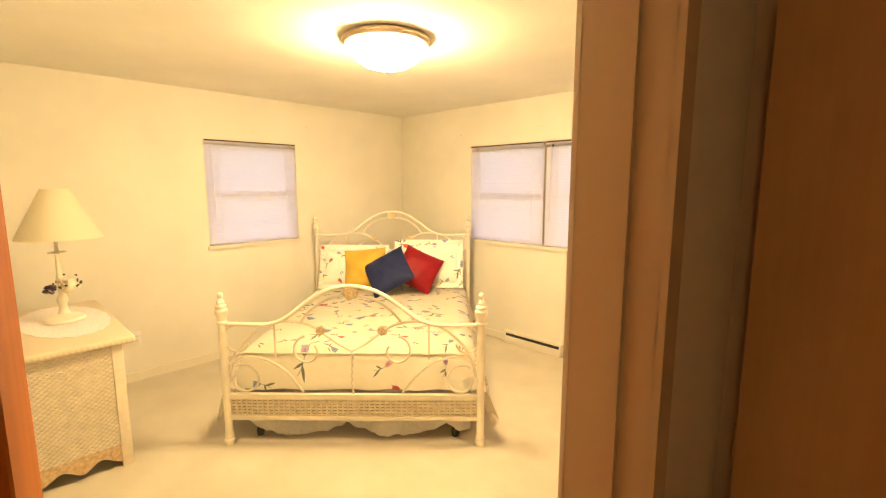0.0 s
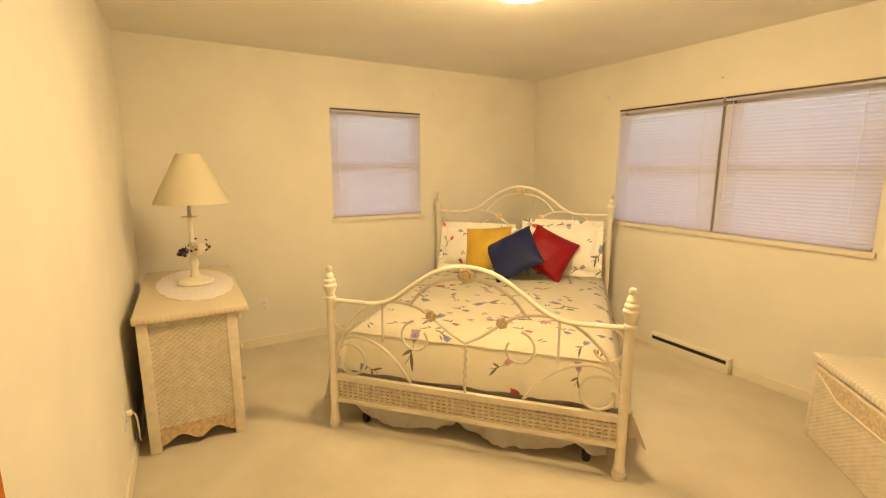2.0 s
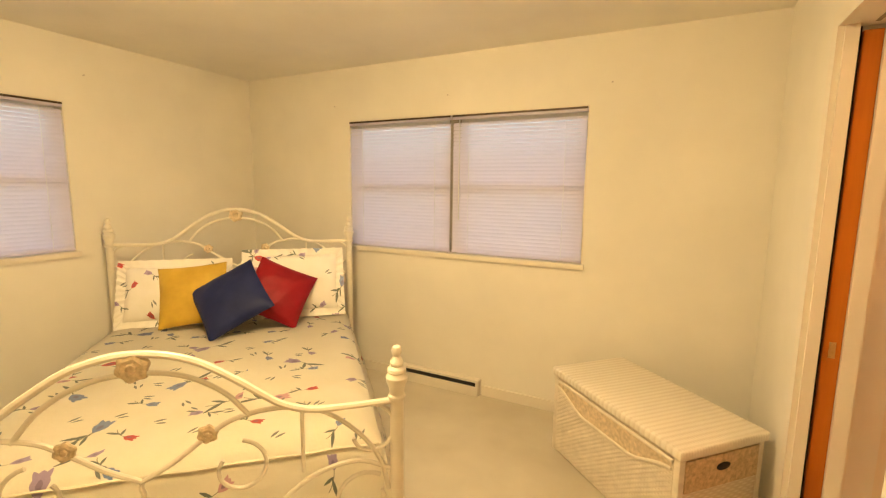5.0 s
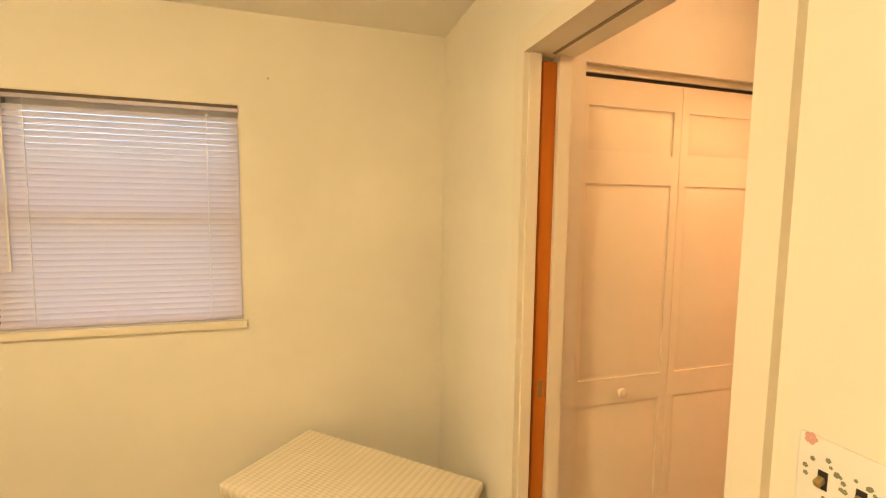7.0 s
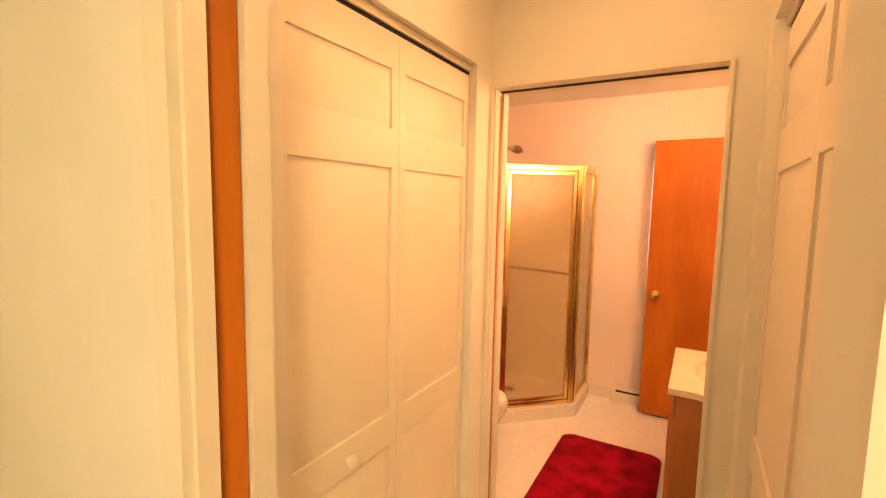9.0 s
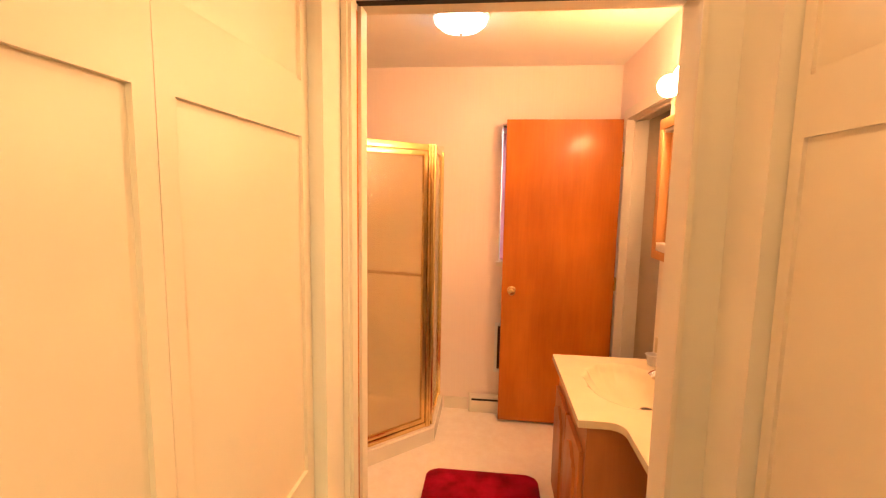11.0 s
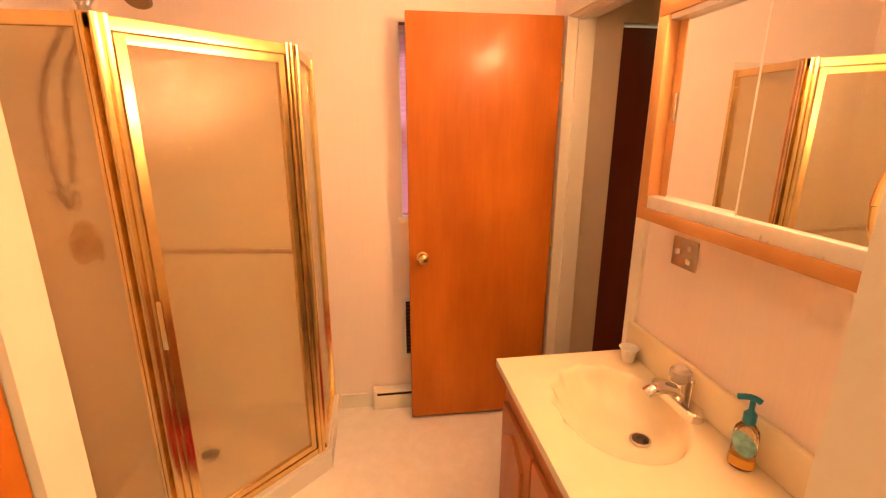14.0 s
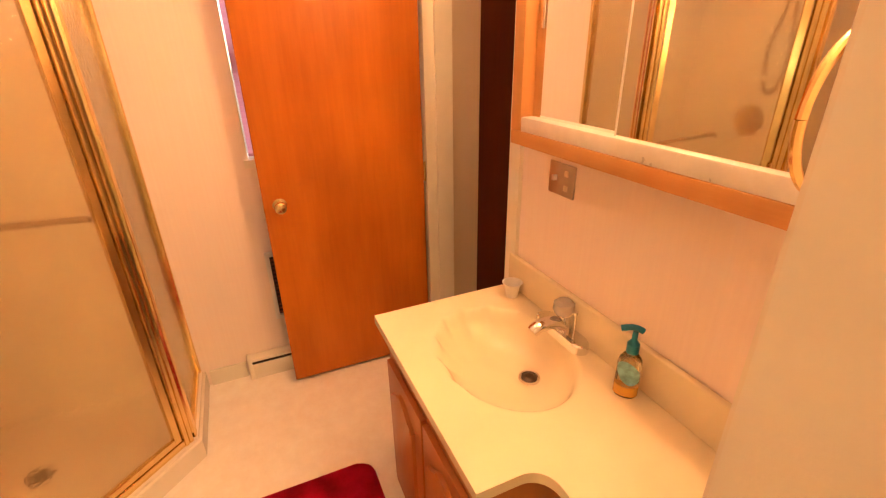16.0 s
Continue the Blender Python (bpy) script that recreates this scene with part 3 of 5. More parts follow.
def end_board(name, y, post_h, lift, ob, panel):
    """A bed end: posts, ogee top rail, arches, scrolls, rosettes, and a low woven panel on the foot."""
    bed_post(y, -HALF, post_h, ob)
    bed_post(y, HALF, post_h, ob)
    L = lift
    half_rail = [(-HALF, y, 0.785 + L), (-0.62, y, 0.782 + L), (-0.50, y, 0.787 + L), (-0.40, y, 0.825 + L), (-0.28, y, 0.915 + L), (-0.15, y, 0.995 + L), (0, y, 1.025 + L)]
    line = half_rail + mirrored(half_rail[:-1])[::-1]
    part("top_rail", tube(smooth_line(line, 6), 0.0125), M_IVORY, ob)
    arch = [(-0.315, y, 0.79 + L), (-0.24, y, 0.88 + L), (-0.13, y, 0.945 + L), (0, y, 0.965 + L)]
    part("inner_arch", tube(smooth_line(arch + mirrored(arch[:-1])[::-1], 6), 0.0085), M_IVORY, ob)
    part("centre_rod", tube([(0.003 * math.sin(i * 1.3), y + 0.003 * math.cos(i * 1.3), 0.33 + L + i * 0.29 / 30) for i in range(31)], 0.0085, seg=6), M_IVORY, ob)
    for s in (-1, 1):
        def f(p):
            return [(s * a, b, c + L) for a, b, c in p]
        part("side_arch", tube(smooth_line(f([(0.765, y, 0.45), (0.735, y, 0.57), (0.66, y, 0.68), (0.54, y, 0.775), (0.40, y, 0.805), (0.27, y, 0.785), (0.185, y, 0.735), (0.09, y, 0.665), (0.0, y, 0.615)]), 5), 0.0085), M_IVORY, ob)
        part("lower_arch", tube(smooth_line(f([(0.77, y, 0.53), (0.66, y, 0.575), (0.53, y, 0.555), (0.41, y, 0.475), (0.31, y, 0.345)]), 6), 0.0085), M_IVORY, ob)
        part("scroll", tube(f(spiral(y, 0.275, 0.615, 0.095, 0.055, 0.45 * math.pi, -1.65 * math.pi)), 0.007), M_IVORY, ob)
        part("scroll", tube(f(spiral(y, 0.675, 0.43, 0.10, 0.07, 0.3 * math.pi, 1.8 * math.pi)), 0.008), M_IVORY, ob)
        part("scroll", tube(f(spiral(y, 0.70, 0.68, 0.10, 0.06, 0.5 * math.pi, -1.4 * math.pi)), 0.007), M_IVORY, ob)
        part("spindle", tube(f([(0.475, y, 0.80), (0.475, y, 0.565)]), 0.0065), M_IVORY, ob)
        rosette(y, s * 0.19, 0.745 + L, 0.030, ob)
    rosette(y, 0, 0.985 + L, 0.046, ob)
    z0, z1 = panel
    part("panel_rail", boxes((-HALF + 0.02, HALF - 0.02, y - 0.014, y + 0.014, z1 - 0.032, z1)), M_IVORY, ob)
    part("panel_rail", boxes((-HALF + 0.02, HALF - 0.02, y - 0.014, y + 0.014, z0, z0 + 0.028)), M_IVORY, ob)
    cane = bmesh.new()
    n = 46
    for i in range(n + 1):
        x = -HALF + 0.024 + (2 * HALF - 0.048) * i / n
        bx(cane, x - 0.0055, x + 0.0055, y - 0.006, y + 0.004, z0 + 0.028, z1 - 0.032)
    rows = 5
    for j in range(rows + 1):
        z = z0 + 0.03 + (z1 - z0 - 0.064) * j / rows
        bx(cane, -HALF + 0.022, HALF - 0.022, y - 0.003, y + 0.008, z - 0.0065, z + 0.0065)
    tagged(part("cane_lattice", cane, M_CANE, ob, "open woven cane lattice"), kind="stuff")


M_CANE = plain("cream_cane", (0.72, 0.64, 0.48), 0.5, wear=0.2, scale=40)
bed = thing("bed", "ivory wrought-metal bed frame with scrolled ends and rosettes", "bed", BED)
end_board("footboard", 0.0, 0.985, 0.0, bed, (0.165, 0.335))
end_board("headboard", LONG, 1.295, 0.325, bed, (0.35, 0.50))
for s in (-1, 1):
    part("side_rail", boxes((s * 0.70 - 0.012, s * 0.70 + 0.012, 0.02, LONG - 0.02, 0.16, 0.20)), M_BLACK, bed, "black steel side rail")
    part("castor", lathe([(0.012, 0.09), (0.014, 0.16)], 10, lathe([(0, 0), (0.022, 0.004), (0.026, 0.03), (0.022, 0.055), (0.012, 0.06), (0.012, 0.09)], 12, at=(s * 0.64, 0.10, 0)), at=(s * 0.64, 0.10, 0)), M_BLACK, bed, "black caster foot")


def soft_block(x0, x1, y0, y1, z0, z1, bevel):
    return box(x0, x1, y0, y1, z0, z1, bevel, 4)


M_TICK = plain("grey_lilac_ticking", (0.50, 0.43, 0.42), 0.8, wear=0.25, scale=25)
solid("box_spring", soft_block(-0.735, 0.735, 0.092, 1.99, 0.20, 0.385, 0.03), M_TICK, "grey-lilac quilted box spring under the mattress", "box spring", BED)
solid("mattress", soft_block(-0.735, 0.735, 0.16, 1.99, 0.386, 0.565, 0.05), M_WHITE, "thick mattress covered by a floral bedspread", "mattress", BED)

# Floral print: seeds scattered over the cloth, each a bloom or a leaf turned at random.


def floral(name, base, shade, size=1.0):
    """Cream cloth printed with loose sprigs: tulips on curved stems, long leaves, stray leaf pairs. UVs are metres on the cloth."""
    n = Nodes(name)
    c = n.add("ShaderNodeTexCoord")
    cloth = n.ramp(n.noise(c.outputs["Object"], 5, 4), [(0.3, shade), (0.7, base)])

    def seeds(scale, off):
        mp = n.add("ShaderNodeMapping")
        mp.inputs["Location"].default_value = (off, off * 0.7, 0)
        mp.inputs["Scale"].default_value = (1 / size, 1 / size, 1)
        n.to(c.outputs["UV"], mp.inputs[0])
        v = n.add("ShaderNodeTexVoronoi", Scale=scale, Randomness=0.75)
        v.voronoi_dimensions = '2D'
        n.to(mp.outputs[0], v.inputs["Vector"])
        sub = n.add("ShaderNodeVectorMath")
        sub.operation = 'SUBTRACT'
        n.to(mp.outputs[0], sub.inputs[0])
        n.to(v.outputs["Position"], sub.inputs[1])
        rgb = n.add("ShaderNodeSeparateColor")
        n.to(v.outputs["Color"], rgb.inputs[0])
        rot = n.add("ShaderNodeVectorRotate")
        rot.rotation_type = 'Z_AXIS'
        n.to(sub.outputs[0], rot.inputs["Vector"])
        n.to(n.math('MULTIPLY', rgb.outputs[0], 6.28), rot.inputs["Angle"])
        xy = n.add("ShaderNodeSeparateXYZ")
        n.to(rot.outputs[0], xy.inputs[0])
        return xy.outputs[0], xy.outputs[1], rgb

    def blob(x, y, cx, cy, rx, ry, turn=0.0):
        ca, sa = math.cos(turn), math.sin(turn)
        dx, dy = n.math('SUBTRACT', x, cx), n.math('SUBTRACT', y, cy)
        u = n.math('MULTIPLY_ADD', dx, ca, n.math('MULTIPLY', dy, sa))
        w = n.math('MULTIPLY_ADD', dy, ca, n.math('MULTIPLY', dx, -sa))
        a = n.math('POWER', n.math('ABSOLUTE', n.math('DIVIDE', u, rx)), 1.4)
        b = n.math('POWER', n.math('ABSOLUTE', n.math('DIVIDE', w, ry)), 1.4)
        return n.math('LESS_THAN', n.math('ADD', a, b), 1.0)

    def both(a, b):
        return n.math('MULTIPLY', a, b)

    def either(a, b):
        return n.math('MAXIMUM', a, b)

    def sprig(col, scale, off, k, keep):
        x, y, rgb = seeds(scale, off)
        on = n.math('LESS_THAN', rgb.outputs[2], keep)
        bend = n.math('MULTIPLY', n.math('MULTIPLY', x, x), 4.0 / k)
        line = n.math('LESS_THAN', n.math('ABSOLUTE', n.math('SUBTRACT', y, bend)), 0.0016 * k)
        stem = both(line, n.math('LESS_THAN', n.math('ABSOLUTE', x), 0.048 * k))
        col = n.mix(both(on, stem), col, (0.34, 0.31, 0.19))
        leaf = either(blob(x, y, -0.030 * k, -0.012 * k, 0.038 * k, 0.0072 * k, 0.5), blob(x, y, -0.008 * k, 0.016 * k, 0.026 * k, 0.006 * k, -0.75))
        col = n.mix(both(on, leaf), col, (0.17, 0.19, 0.14))
        tone = n.ramp(rgb.outputs[1], [(0.0, (0.60, 0.09, 0.07)), (0.22, (0.24, 0.30, 0.46)), (0.52, (0.42, 0.32, 0.46)), (0.80, (0.68, 0.40, 0.40))], True)
        cup = either(blob(x, y, 0.060 * k, 0.014 * k, 0.030 * k, 0.019 * k, 0.4), either(blob(x, y, 0.068 * k, 0.026 * k, 0.022 * k, 0.008 * k, 0.9), blob(x, y, 0.074 * k, 0.010 * k, 0.022 * k, 0.008 * k, 0.0)))
        col = n.mix(both(on, cup), col, tone)
        heart = blob(x, y, 0.056 * k, 0.013 * k, 0.012 * k, 0.007 * k, 0.4)
        return n.mix(both(both(on, heart), 0.6), col, (0.20, 0.14, 0.20))

    col = sprig(cloth, 4.5, 0.0, 0.9, 0.74)
    col = sprig(col, 2.3, 5.3, 1.45, 0.55)
    x, y, rgb = seeds(6.4, 3.7)
    pair = either(blob(x, y, 0.0, 0.010, 0.024, 0.0062, 0.25), blob(x, y, 0.008, -0.012, 0.021, 0.0055, -0.15))
    col = n.mix(both(pair, n.math('LESS_THAN', rgb.outputs[2], 0.42)), col, (0.24, 0.25, 0.21))
    n.to(col, n.bsdf.inputs["Base Color"])
    n.bsdf.inputs["Roughness"].default_value = 0.75
    n.bsdf.inputs["Sheen Weight"].default_value = 0.2
    n.bump(n.noise(c.outputs["Object"], 9, 4), 0.25, 0.02)
    return n.mat


M_FLORAL = floral("cream_floral_cloth", (0.90, 0.84, 0.68), (0.86, 0.79, 0.61))


def bedspread():
    """A cloth over the mattress: flat top with soft wrinkles, hanging front and sides with folds and a hem."""
    bm = bmesh.new()
    uv = bm.loops.layers.uv.new("cloth")
    place = {}
    nx, ny = 84, 96
    grid = []
    rnd = Vector((3.1, 1.7, 0.4))
    drop_f, drop_s, half, y0, y1, top = 0.202, 0.42, 0.765, 0.145, 2.0, 0.583
    for j in range(ny + 1):
        row = []
        v = -drop_f + (y1 - y0 + drop_f) * j / ny
        for i in range(nx + 1):
            u = -(half + drop_s) + 2 * (half + drop_s) * i / nx
            over_s, over_f = max(0.0, abs(u) - half), max(0.0, -v)
            x = math.copysign(min(abs(u), half), u)
            y = y0 + max(v, 0.0)
            z = top
            wave = noise.noise(Vector((u * 2.3, v * 2.3, 0)) + rnd)
            fine = noise.noise(Vector((u * 7, v * 7, 4)) + rnd)
            if over_s > 0 or over_f > 0:
                d = max(over_s, over_f)
                fold = math.sin((v if over_s > over_f else u) * 21 + wave * 3)
                # Both overhangs meet at the foot corners in a loose cone of cloth.
                if over_s > 0 and over_f > 0:
                    d = max(over_s, over_f) * 0.9 + 0.12 * min(over_s, over_f)
                    x += math.copysign(0.02 * d / 0.3, u)
                    y -= 0.02
                x += math.copysign(min(over_s, 1) * (0.26 + 0.06 * fold), u) if over_s > 0 else 0
                y -= min(over_f, 1) * (0.46 + 0.03 * fold) if over_f > 0 else 0
                z -= d + 0.012 * fold * d
                z = max(z, 0.05 + 0.02 * wave)
            edge = min(1, min(half - min(abs(u), half), max(v, 0)) / 0.10)
            z += (0.010 * wave + 0.004 * fine) * max(edge, 0) - 0.042 * (1 - max(edge, 0)) ** 2
            z += 0.012 * max(0, v / 1.9)
            row.append(bm.verts.new((x, y, z)))
            place[row[-1]] = (u + 4, v + 4)
        grid.append(row)
    for a, b in zip(grid, grid[1:]):
        for i in range(nx):
            for lp in bm.faces.new((a[i], a[i + 1], b[i + 1], b[i])).loops:
                lp[uv].uv = place[lp.vert]
    bmesh.ops.solidify(bm, geom=list(bm.faces), thickness=0.006)
    return bm


spread = thing("bedspread", "cream bedspread with a scattered floral print, hanging over the mattress", "bedspread", BED)
part("cover", bedspread(), M_FLORAL, spread)
part("seam_piping", tube([(-0.75 + 0.05 * i, 0.142 + 0.002 * math.sin(i), 0.5445 + 0.002 * math.sin(i * 1.7)) for i in range(31)], 0.0045, seg=6), plain("cream_piping", (0.78, 0.70, 0.52), 0.7), spread, "corded cream seam")


def skirt():
    bm = bmesh.new()
    pts = [(-0.74, 1.9)] + [(-0.74, 1.9 - i * 0.06) for i in range(1, 31)] + [(-0.70 + 1.4 * i / 70, 0.065) for i in range(71)] + [(0.74, 0.08 + i * 0.06) for i in range(31)]
    low, high = [], []
    for i, (x, y) in enumerate(pts):
        w = 0.030 * noise.noise(Vector((i * 0.21, 0.5, 0))) + 0.014 * noise.noise(Vector((i * 0.62, 3, 0)))
        swag = 0.085 * abs(math.sin(i * 0.098 + 0.12)) ** 0.7 + 0.02 * noise.noise(Vector((i * 0.4, 7, 0)))
        out = (w, 0) if abs(x) > 0.72 else (0, w)
        high.append(bm.verts.new((x, y, 0.30)))
        low.append(bm.verts.new((x + out[0], y + out[1] - (0.015 if y < 0.07 else 0), 0.118 - swag)))
    for i in range(len(pts) - 1):
        bm.faces.new((low[i], low[i + 1], high[i + 1], high[i]))
    bmesh.ops.solidify(bm, geom=list(bm.faces), thickness=0.003)
    return bm


solid("bed_skirt", skirt(), plain("white_lace_cloth", (0.82, 0.78, 0.70), 0.85, wear=0.08, scale=50), "white scalloped bed skirt under the bed", "bed skirt", BED)


def cushion_mesh(w, h, t, flange=0.0, pinch=0.0, seed=1):
    """A stuffed pillow lying in the xz plane, thickest in the middle; its corners are drawn out."""
    bm = bmesh.new()
    n = 22
    sides = []
    rnd = Vector((seed * 3.3, seed * 1.7, 0))
    for s in (-1, 1):
        g = []
        for j in range(n + 1):
            row = []
            for i in range(n + 1):
                a, b = 2 * i / n - 1, 2 * j / n - 1
                r = max(0.0, (1 - abs(a) ** 2.6)) ** 0.55 * max(0.0, (1 - abs(b) ** 2.6)) ** 0.55
                ax = a * (1 - pinch * (1 - b * b))
                bz = b * (1 - pinch * (1 - a * a))
                wr = noise.noise(Vector((a * 2.2, b * 2.2, s)) + rnd) * 0.10 * t
                row.append(bm.verts.new((ax * w / 2, s * (t / 2 * r + wr * r + 0.002), bz * h / 2)))
            g.append(row)
        sides.append(g)
        for p, q in zip(g, g[1:]):
            for i in range(n):
                bm.faces.new((p[i], p[i + 1], q[i + 1], q[i]) if s < 0 else (p[i], q[i], q[i + 1], p[i + 1]))
    bmesh.ops.remove_doubles(bm, verts=bm.verts, dist=0.0045)
    if flange:
        for s in ((-1, 0), (1, 0), (0, -1), (0, 1)):
            pts = []
            for i in range(33):
                a = -1 + 2 * i / 32
                x, z = (s[0] * w / 2, a * h / 2) if s[0] else (a * w / 2, s[1] * h / 2)
                k = flange
                ox = s[0] * k + (a * k if s[1] else 0)
                oz = s[1] * k + (a * k if s[0] else 0)
                ruff = 0.007 * math.sin(i * 1.9 + s[0]) * 1.0
                pts.append((bm.verts.new((x * 0.985, 0, z * 0.985)), bm.verts.new((x + ox, ruff, z + oz))))
            for (p, q), (u, v) in zip(pts, pts[1:]):
                bm.faces.new((p, q, v, u))
    uv = bm.loops.layers.uv.new("cloth")
    for f in bm.faces:
        for lp in f.loops:
            lp[uv].uv = (lp.vert.co.x + seed, lp.vert.co.z + seed * 1.3)
    return bm


def on_bed(x, y, z, rx, ry, rz):
    return BED @ pose(x, y, z, rx, ry, rz)


M_SHAM = floral("floral_pillow_cloth", (0.88, 0.84, 0.74), (0.83, 0.78, 0.66), 0.9)
solid("pillow", cushion_mesh(0.60, 0.36, 0.17, 0.05, 0.02, 2), M_SHAM, "cream floral ruffled pillow sham against the headboard", "pillow", on_bed(-0.37, 1.87, 0.80, -22, 0, 0), "bed pillows")
solid("pillow", cushion_mesh(0.60, 0.40, 0.17, 0.05, 0.02, 3), M_SHAM, "cream floral ruffled pillow sham against the headboard", "pillow", on_bed(0.39, 1.87, 0.835, -22, 0, 0), "bed pillows")


def satin(name, colour):
    n = Nodes(name)
    v = n.coords()
    n.to(n.ramp(n.noise(v, 9, 4), [(0.3, tuple(c * 0.8 for c in colour)), (0.7, colour)]), n.bsdf.inputs["Base Color"])
    n.bsdf.inputs["Roughness"].default_value = 0.55
    n.bsdf.inputs["Specular IOR Level"].default_value = 0.25
    n.bump(n.noise(v, 22, 3), 0.25, 0.01)
    return n.mat


solid("cushion", cushion_mesh(0.42, 0.41, 0.13, 0, 0.05, 5), satin("yellow_satin", (0.62, 0.40, 0.05)), "golden yellow square throw cushion on the bed", "cushion", on_bed(-0.235, 1.76, 0.805, -28, -5, 0), "throw cushions")
solid("cushion", cushion_mesh(0.43, 0.43, 0.14, 0, 0.05, 6), satin("navy_satin", (0.014, 0.021, 0.085)), "navy blue square throw cushion leaning in front", "cushion", on_bed(0.015, 1.60, 0.80, -48, -28, 6), "throw cushions")
solid("cushion", cushion_mesh(0.40, 0.40, 0.14, 0, 0.05, 7), satin("red_satin", (0.27, 0.005, 0.010)), "deep red square throw cushion on the bed", "cushion", on_bed(0.295, 1.69, 0.808, -36, 24, -6), "throw cushions")

# ---- wicker dresser, lamp and small things of the bedroom ----
M_WICKER = woven("whitewashed_wicker", (0.78, 0.70, 0.55), (0.60, 0.50, 0.35), 20.0, 80.0, 0.5)
M_WICKER_FINE = woven("whitewashed_fine_wicker", (0.72, 0.63, 0.47), (0.62, 0.52, 0.37), 40.0, 30.0, 0.25)
M_WASH = plain("whitewashed_wood", (0.74, 0.66, 0.52), 0.5, wear=0.12, scale=22)
M_CARVE = plain("carved_tan_wood", (0.60, 0.44, 0.26), 0.55, wear=0.35, scale=55)


def weave_panel(u0, u1, z0, z1, pitch_u, pitch_z, depth):
    """Strands in rows that go over and under upright stakes; the sheet stands in the xz plane and faces -y."""
    bm = bmesh.new()
    rows = int((z1 - z0) / pitch_z)
    cols = int((u1 - u0) / pitch_u)
    pu, pz = (u1 - u0) / cols, (z1 - z0) / rows
    for j in range(rows):
        zc = z0 + (j + 0.5) * pz
        last = None
        for i in range(cols * 4 + 1):
            u = u0 + pu * i / 4
            d = depth * math.sin(math.pi * (i / 4 + j + 0.5))
            ring = [bm.verts.new((u, -d - b, zc + a * pz)) for a, b in ((-0.5, -depth * 0.8), (-0.36, 0.0), (0.0, depth * 0.45), (0.36, 0.0), (0.5, -depth * 0.8))]
            if last:
                for p in range(4):
                    bm.faces.new((last[p], ring[p], ring[p + 1], last[p + 1]))
            last = ring
    return bm


def scallop_apron(x0, x1, z0, z1, depth, waves=2):
    """A board along x whose lower edge swings in curves."""
    n = 36
    bm = bmesh.new()
    a, b = [], []
    for i in range(n + 1):
        f = i / n
        c = 0.5 - 0.5 * math.cos(2 * math.pi * waves * f)
        zz = z0 + (z1 - z0) * 0.55 * c * (1 - 0.35 * abs(2 * f - 1))
        x = x0 + (x1 - x0) * f
        a.append((x, zz))
        b.append((x, z1))
    v = [[(bm.verts.new((x, y, z)), bm.verts.new((x, y, zt))) for (x, z), (_, zt) in zip(a, b)] for y in (0, depth)]
    for i in range(n):
        for s in (0, 1):
            bm.faces.new((v[s][i][0], v[s][i + 1][0], v[s][i + 1][1], v[s][i][1]))
        bm.faces.new((v[0][i][0], v[1][i][0], v[1][i + 1][0], v[0][i + 1][0]))
        bm.faces.new((v[0][i][1], v[0][i + 1][1], v[1][i + 1][1], v[1][i][1]))
    for i in (0, n):
        bm.faces.new((v[0][i][0], v[0][i][1], v[1][i][1], v[1][i][0]))
    return bm


DX0, DX1, DY0, DY1 = -3.50, -2.385, 0.10, 0.575
dr = thing("dresser", "whitewashed wicker dresser with woven side panels and carved apron", "dresser", pose(DX1, DY0, 0))
dw, dd = DX1 - DX0, DY1 - DY0
part("top", box(-dw - 0.03, 0.03, -0.015, dd + 0.06, 0.735, 0.775, 0.014, 3), M_WICKER_FINE, dr, "fine woven overhanging top with rounded edge")
for x, y in ((-0.055, 0), (-0.055, dd - 0.055), (-dw, 0), (-dw, dd - 0.055)):
    part("leg", box(x, x + 0.055, y, y + 0.055, 0, 0.735, 0.008), M_WASH, dr)
part("side_panel", box(-0.030, -0.014, 0.055, dd - 0.055, 0.13, 0.735, 0.003), M_CARVE, dr)
tagged(part("side_weave", moved(weave_panel(0.056, dd - 0.056, 0.135, 0.733, 0.0165, 0.0125, 0.0034), Matrix.Translation((-0.009, 0, 0)) @ Matrix.Rotation(radians(90), 4, 'Z')), M_WASH, dr, "woven wicker side panel"), kind="stuff")
part("side_panel", box(-dw + 0.008, -dw + 0.03, 0.055, dd - 0.055, 0.13, 0.735, 0.003), M_WICKER, dr, "woven wicker side panel")
part("back_panel", box(-dw + 0.055, -0.055, 0.006, 0.02, 0.06, 0.735), M_WASH, dr)
part("apron", moved(scallop_apron(0.055, dd - 0.055, 0.035, 0.135, 0.02), Matrix.Translation((-0.006, 0, 0)) @ Matrix.Rotation(radians(90), 4, 'Z')), M_CARVE, dr, "carved tan scalloped apron")
part("apron", moved(scallop_apron(-dw + 0.055, -0.055, 0.035, 0.13, 0.02, 3), Matrix.Translation((0, dd - 0.022, 0))), M_CARVE, dr, "carved tan scalloped apron")
for i, (z0, z1) in enumerate(((0.14, 0.325), (0.335, 0.52), (0.53, 0.725))):
    d = part("drawer", box(-dw + 0.06, -0.06, dd - 0.03, dd + 0.004, z0, z1, 0.006), M_WICKER, dr, "woven drawer front")
    for x in (-dw * 0.78, -dw * 0.22):
        k = moved(lathe([(0.008, 0), (0.008, 0.014), (0.018, 0.02), (0.019, 0.03), (0.010, 0.036), (0, 0.037)], 14), Matrix.Translation((x, dd + 0.004, (z0 + z1) / 2)) @ Matrix.Rotation(radians(-90), 4, 'X'))
        part("knob", k, M_ANTIQUE, d, "antiqued round knob")

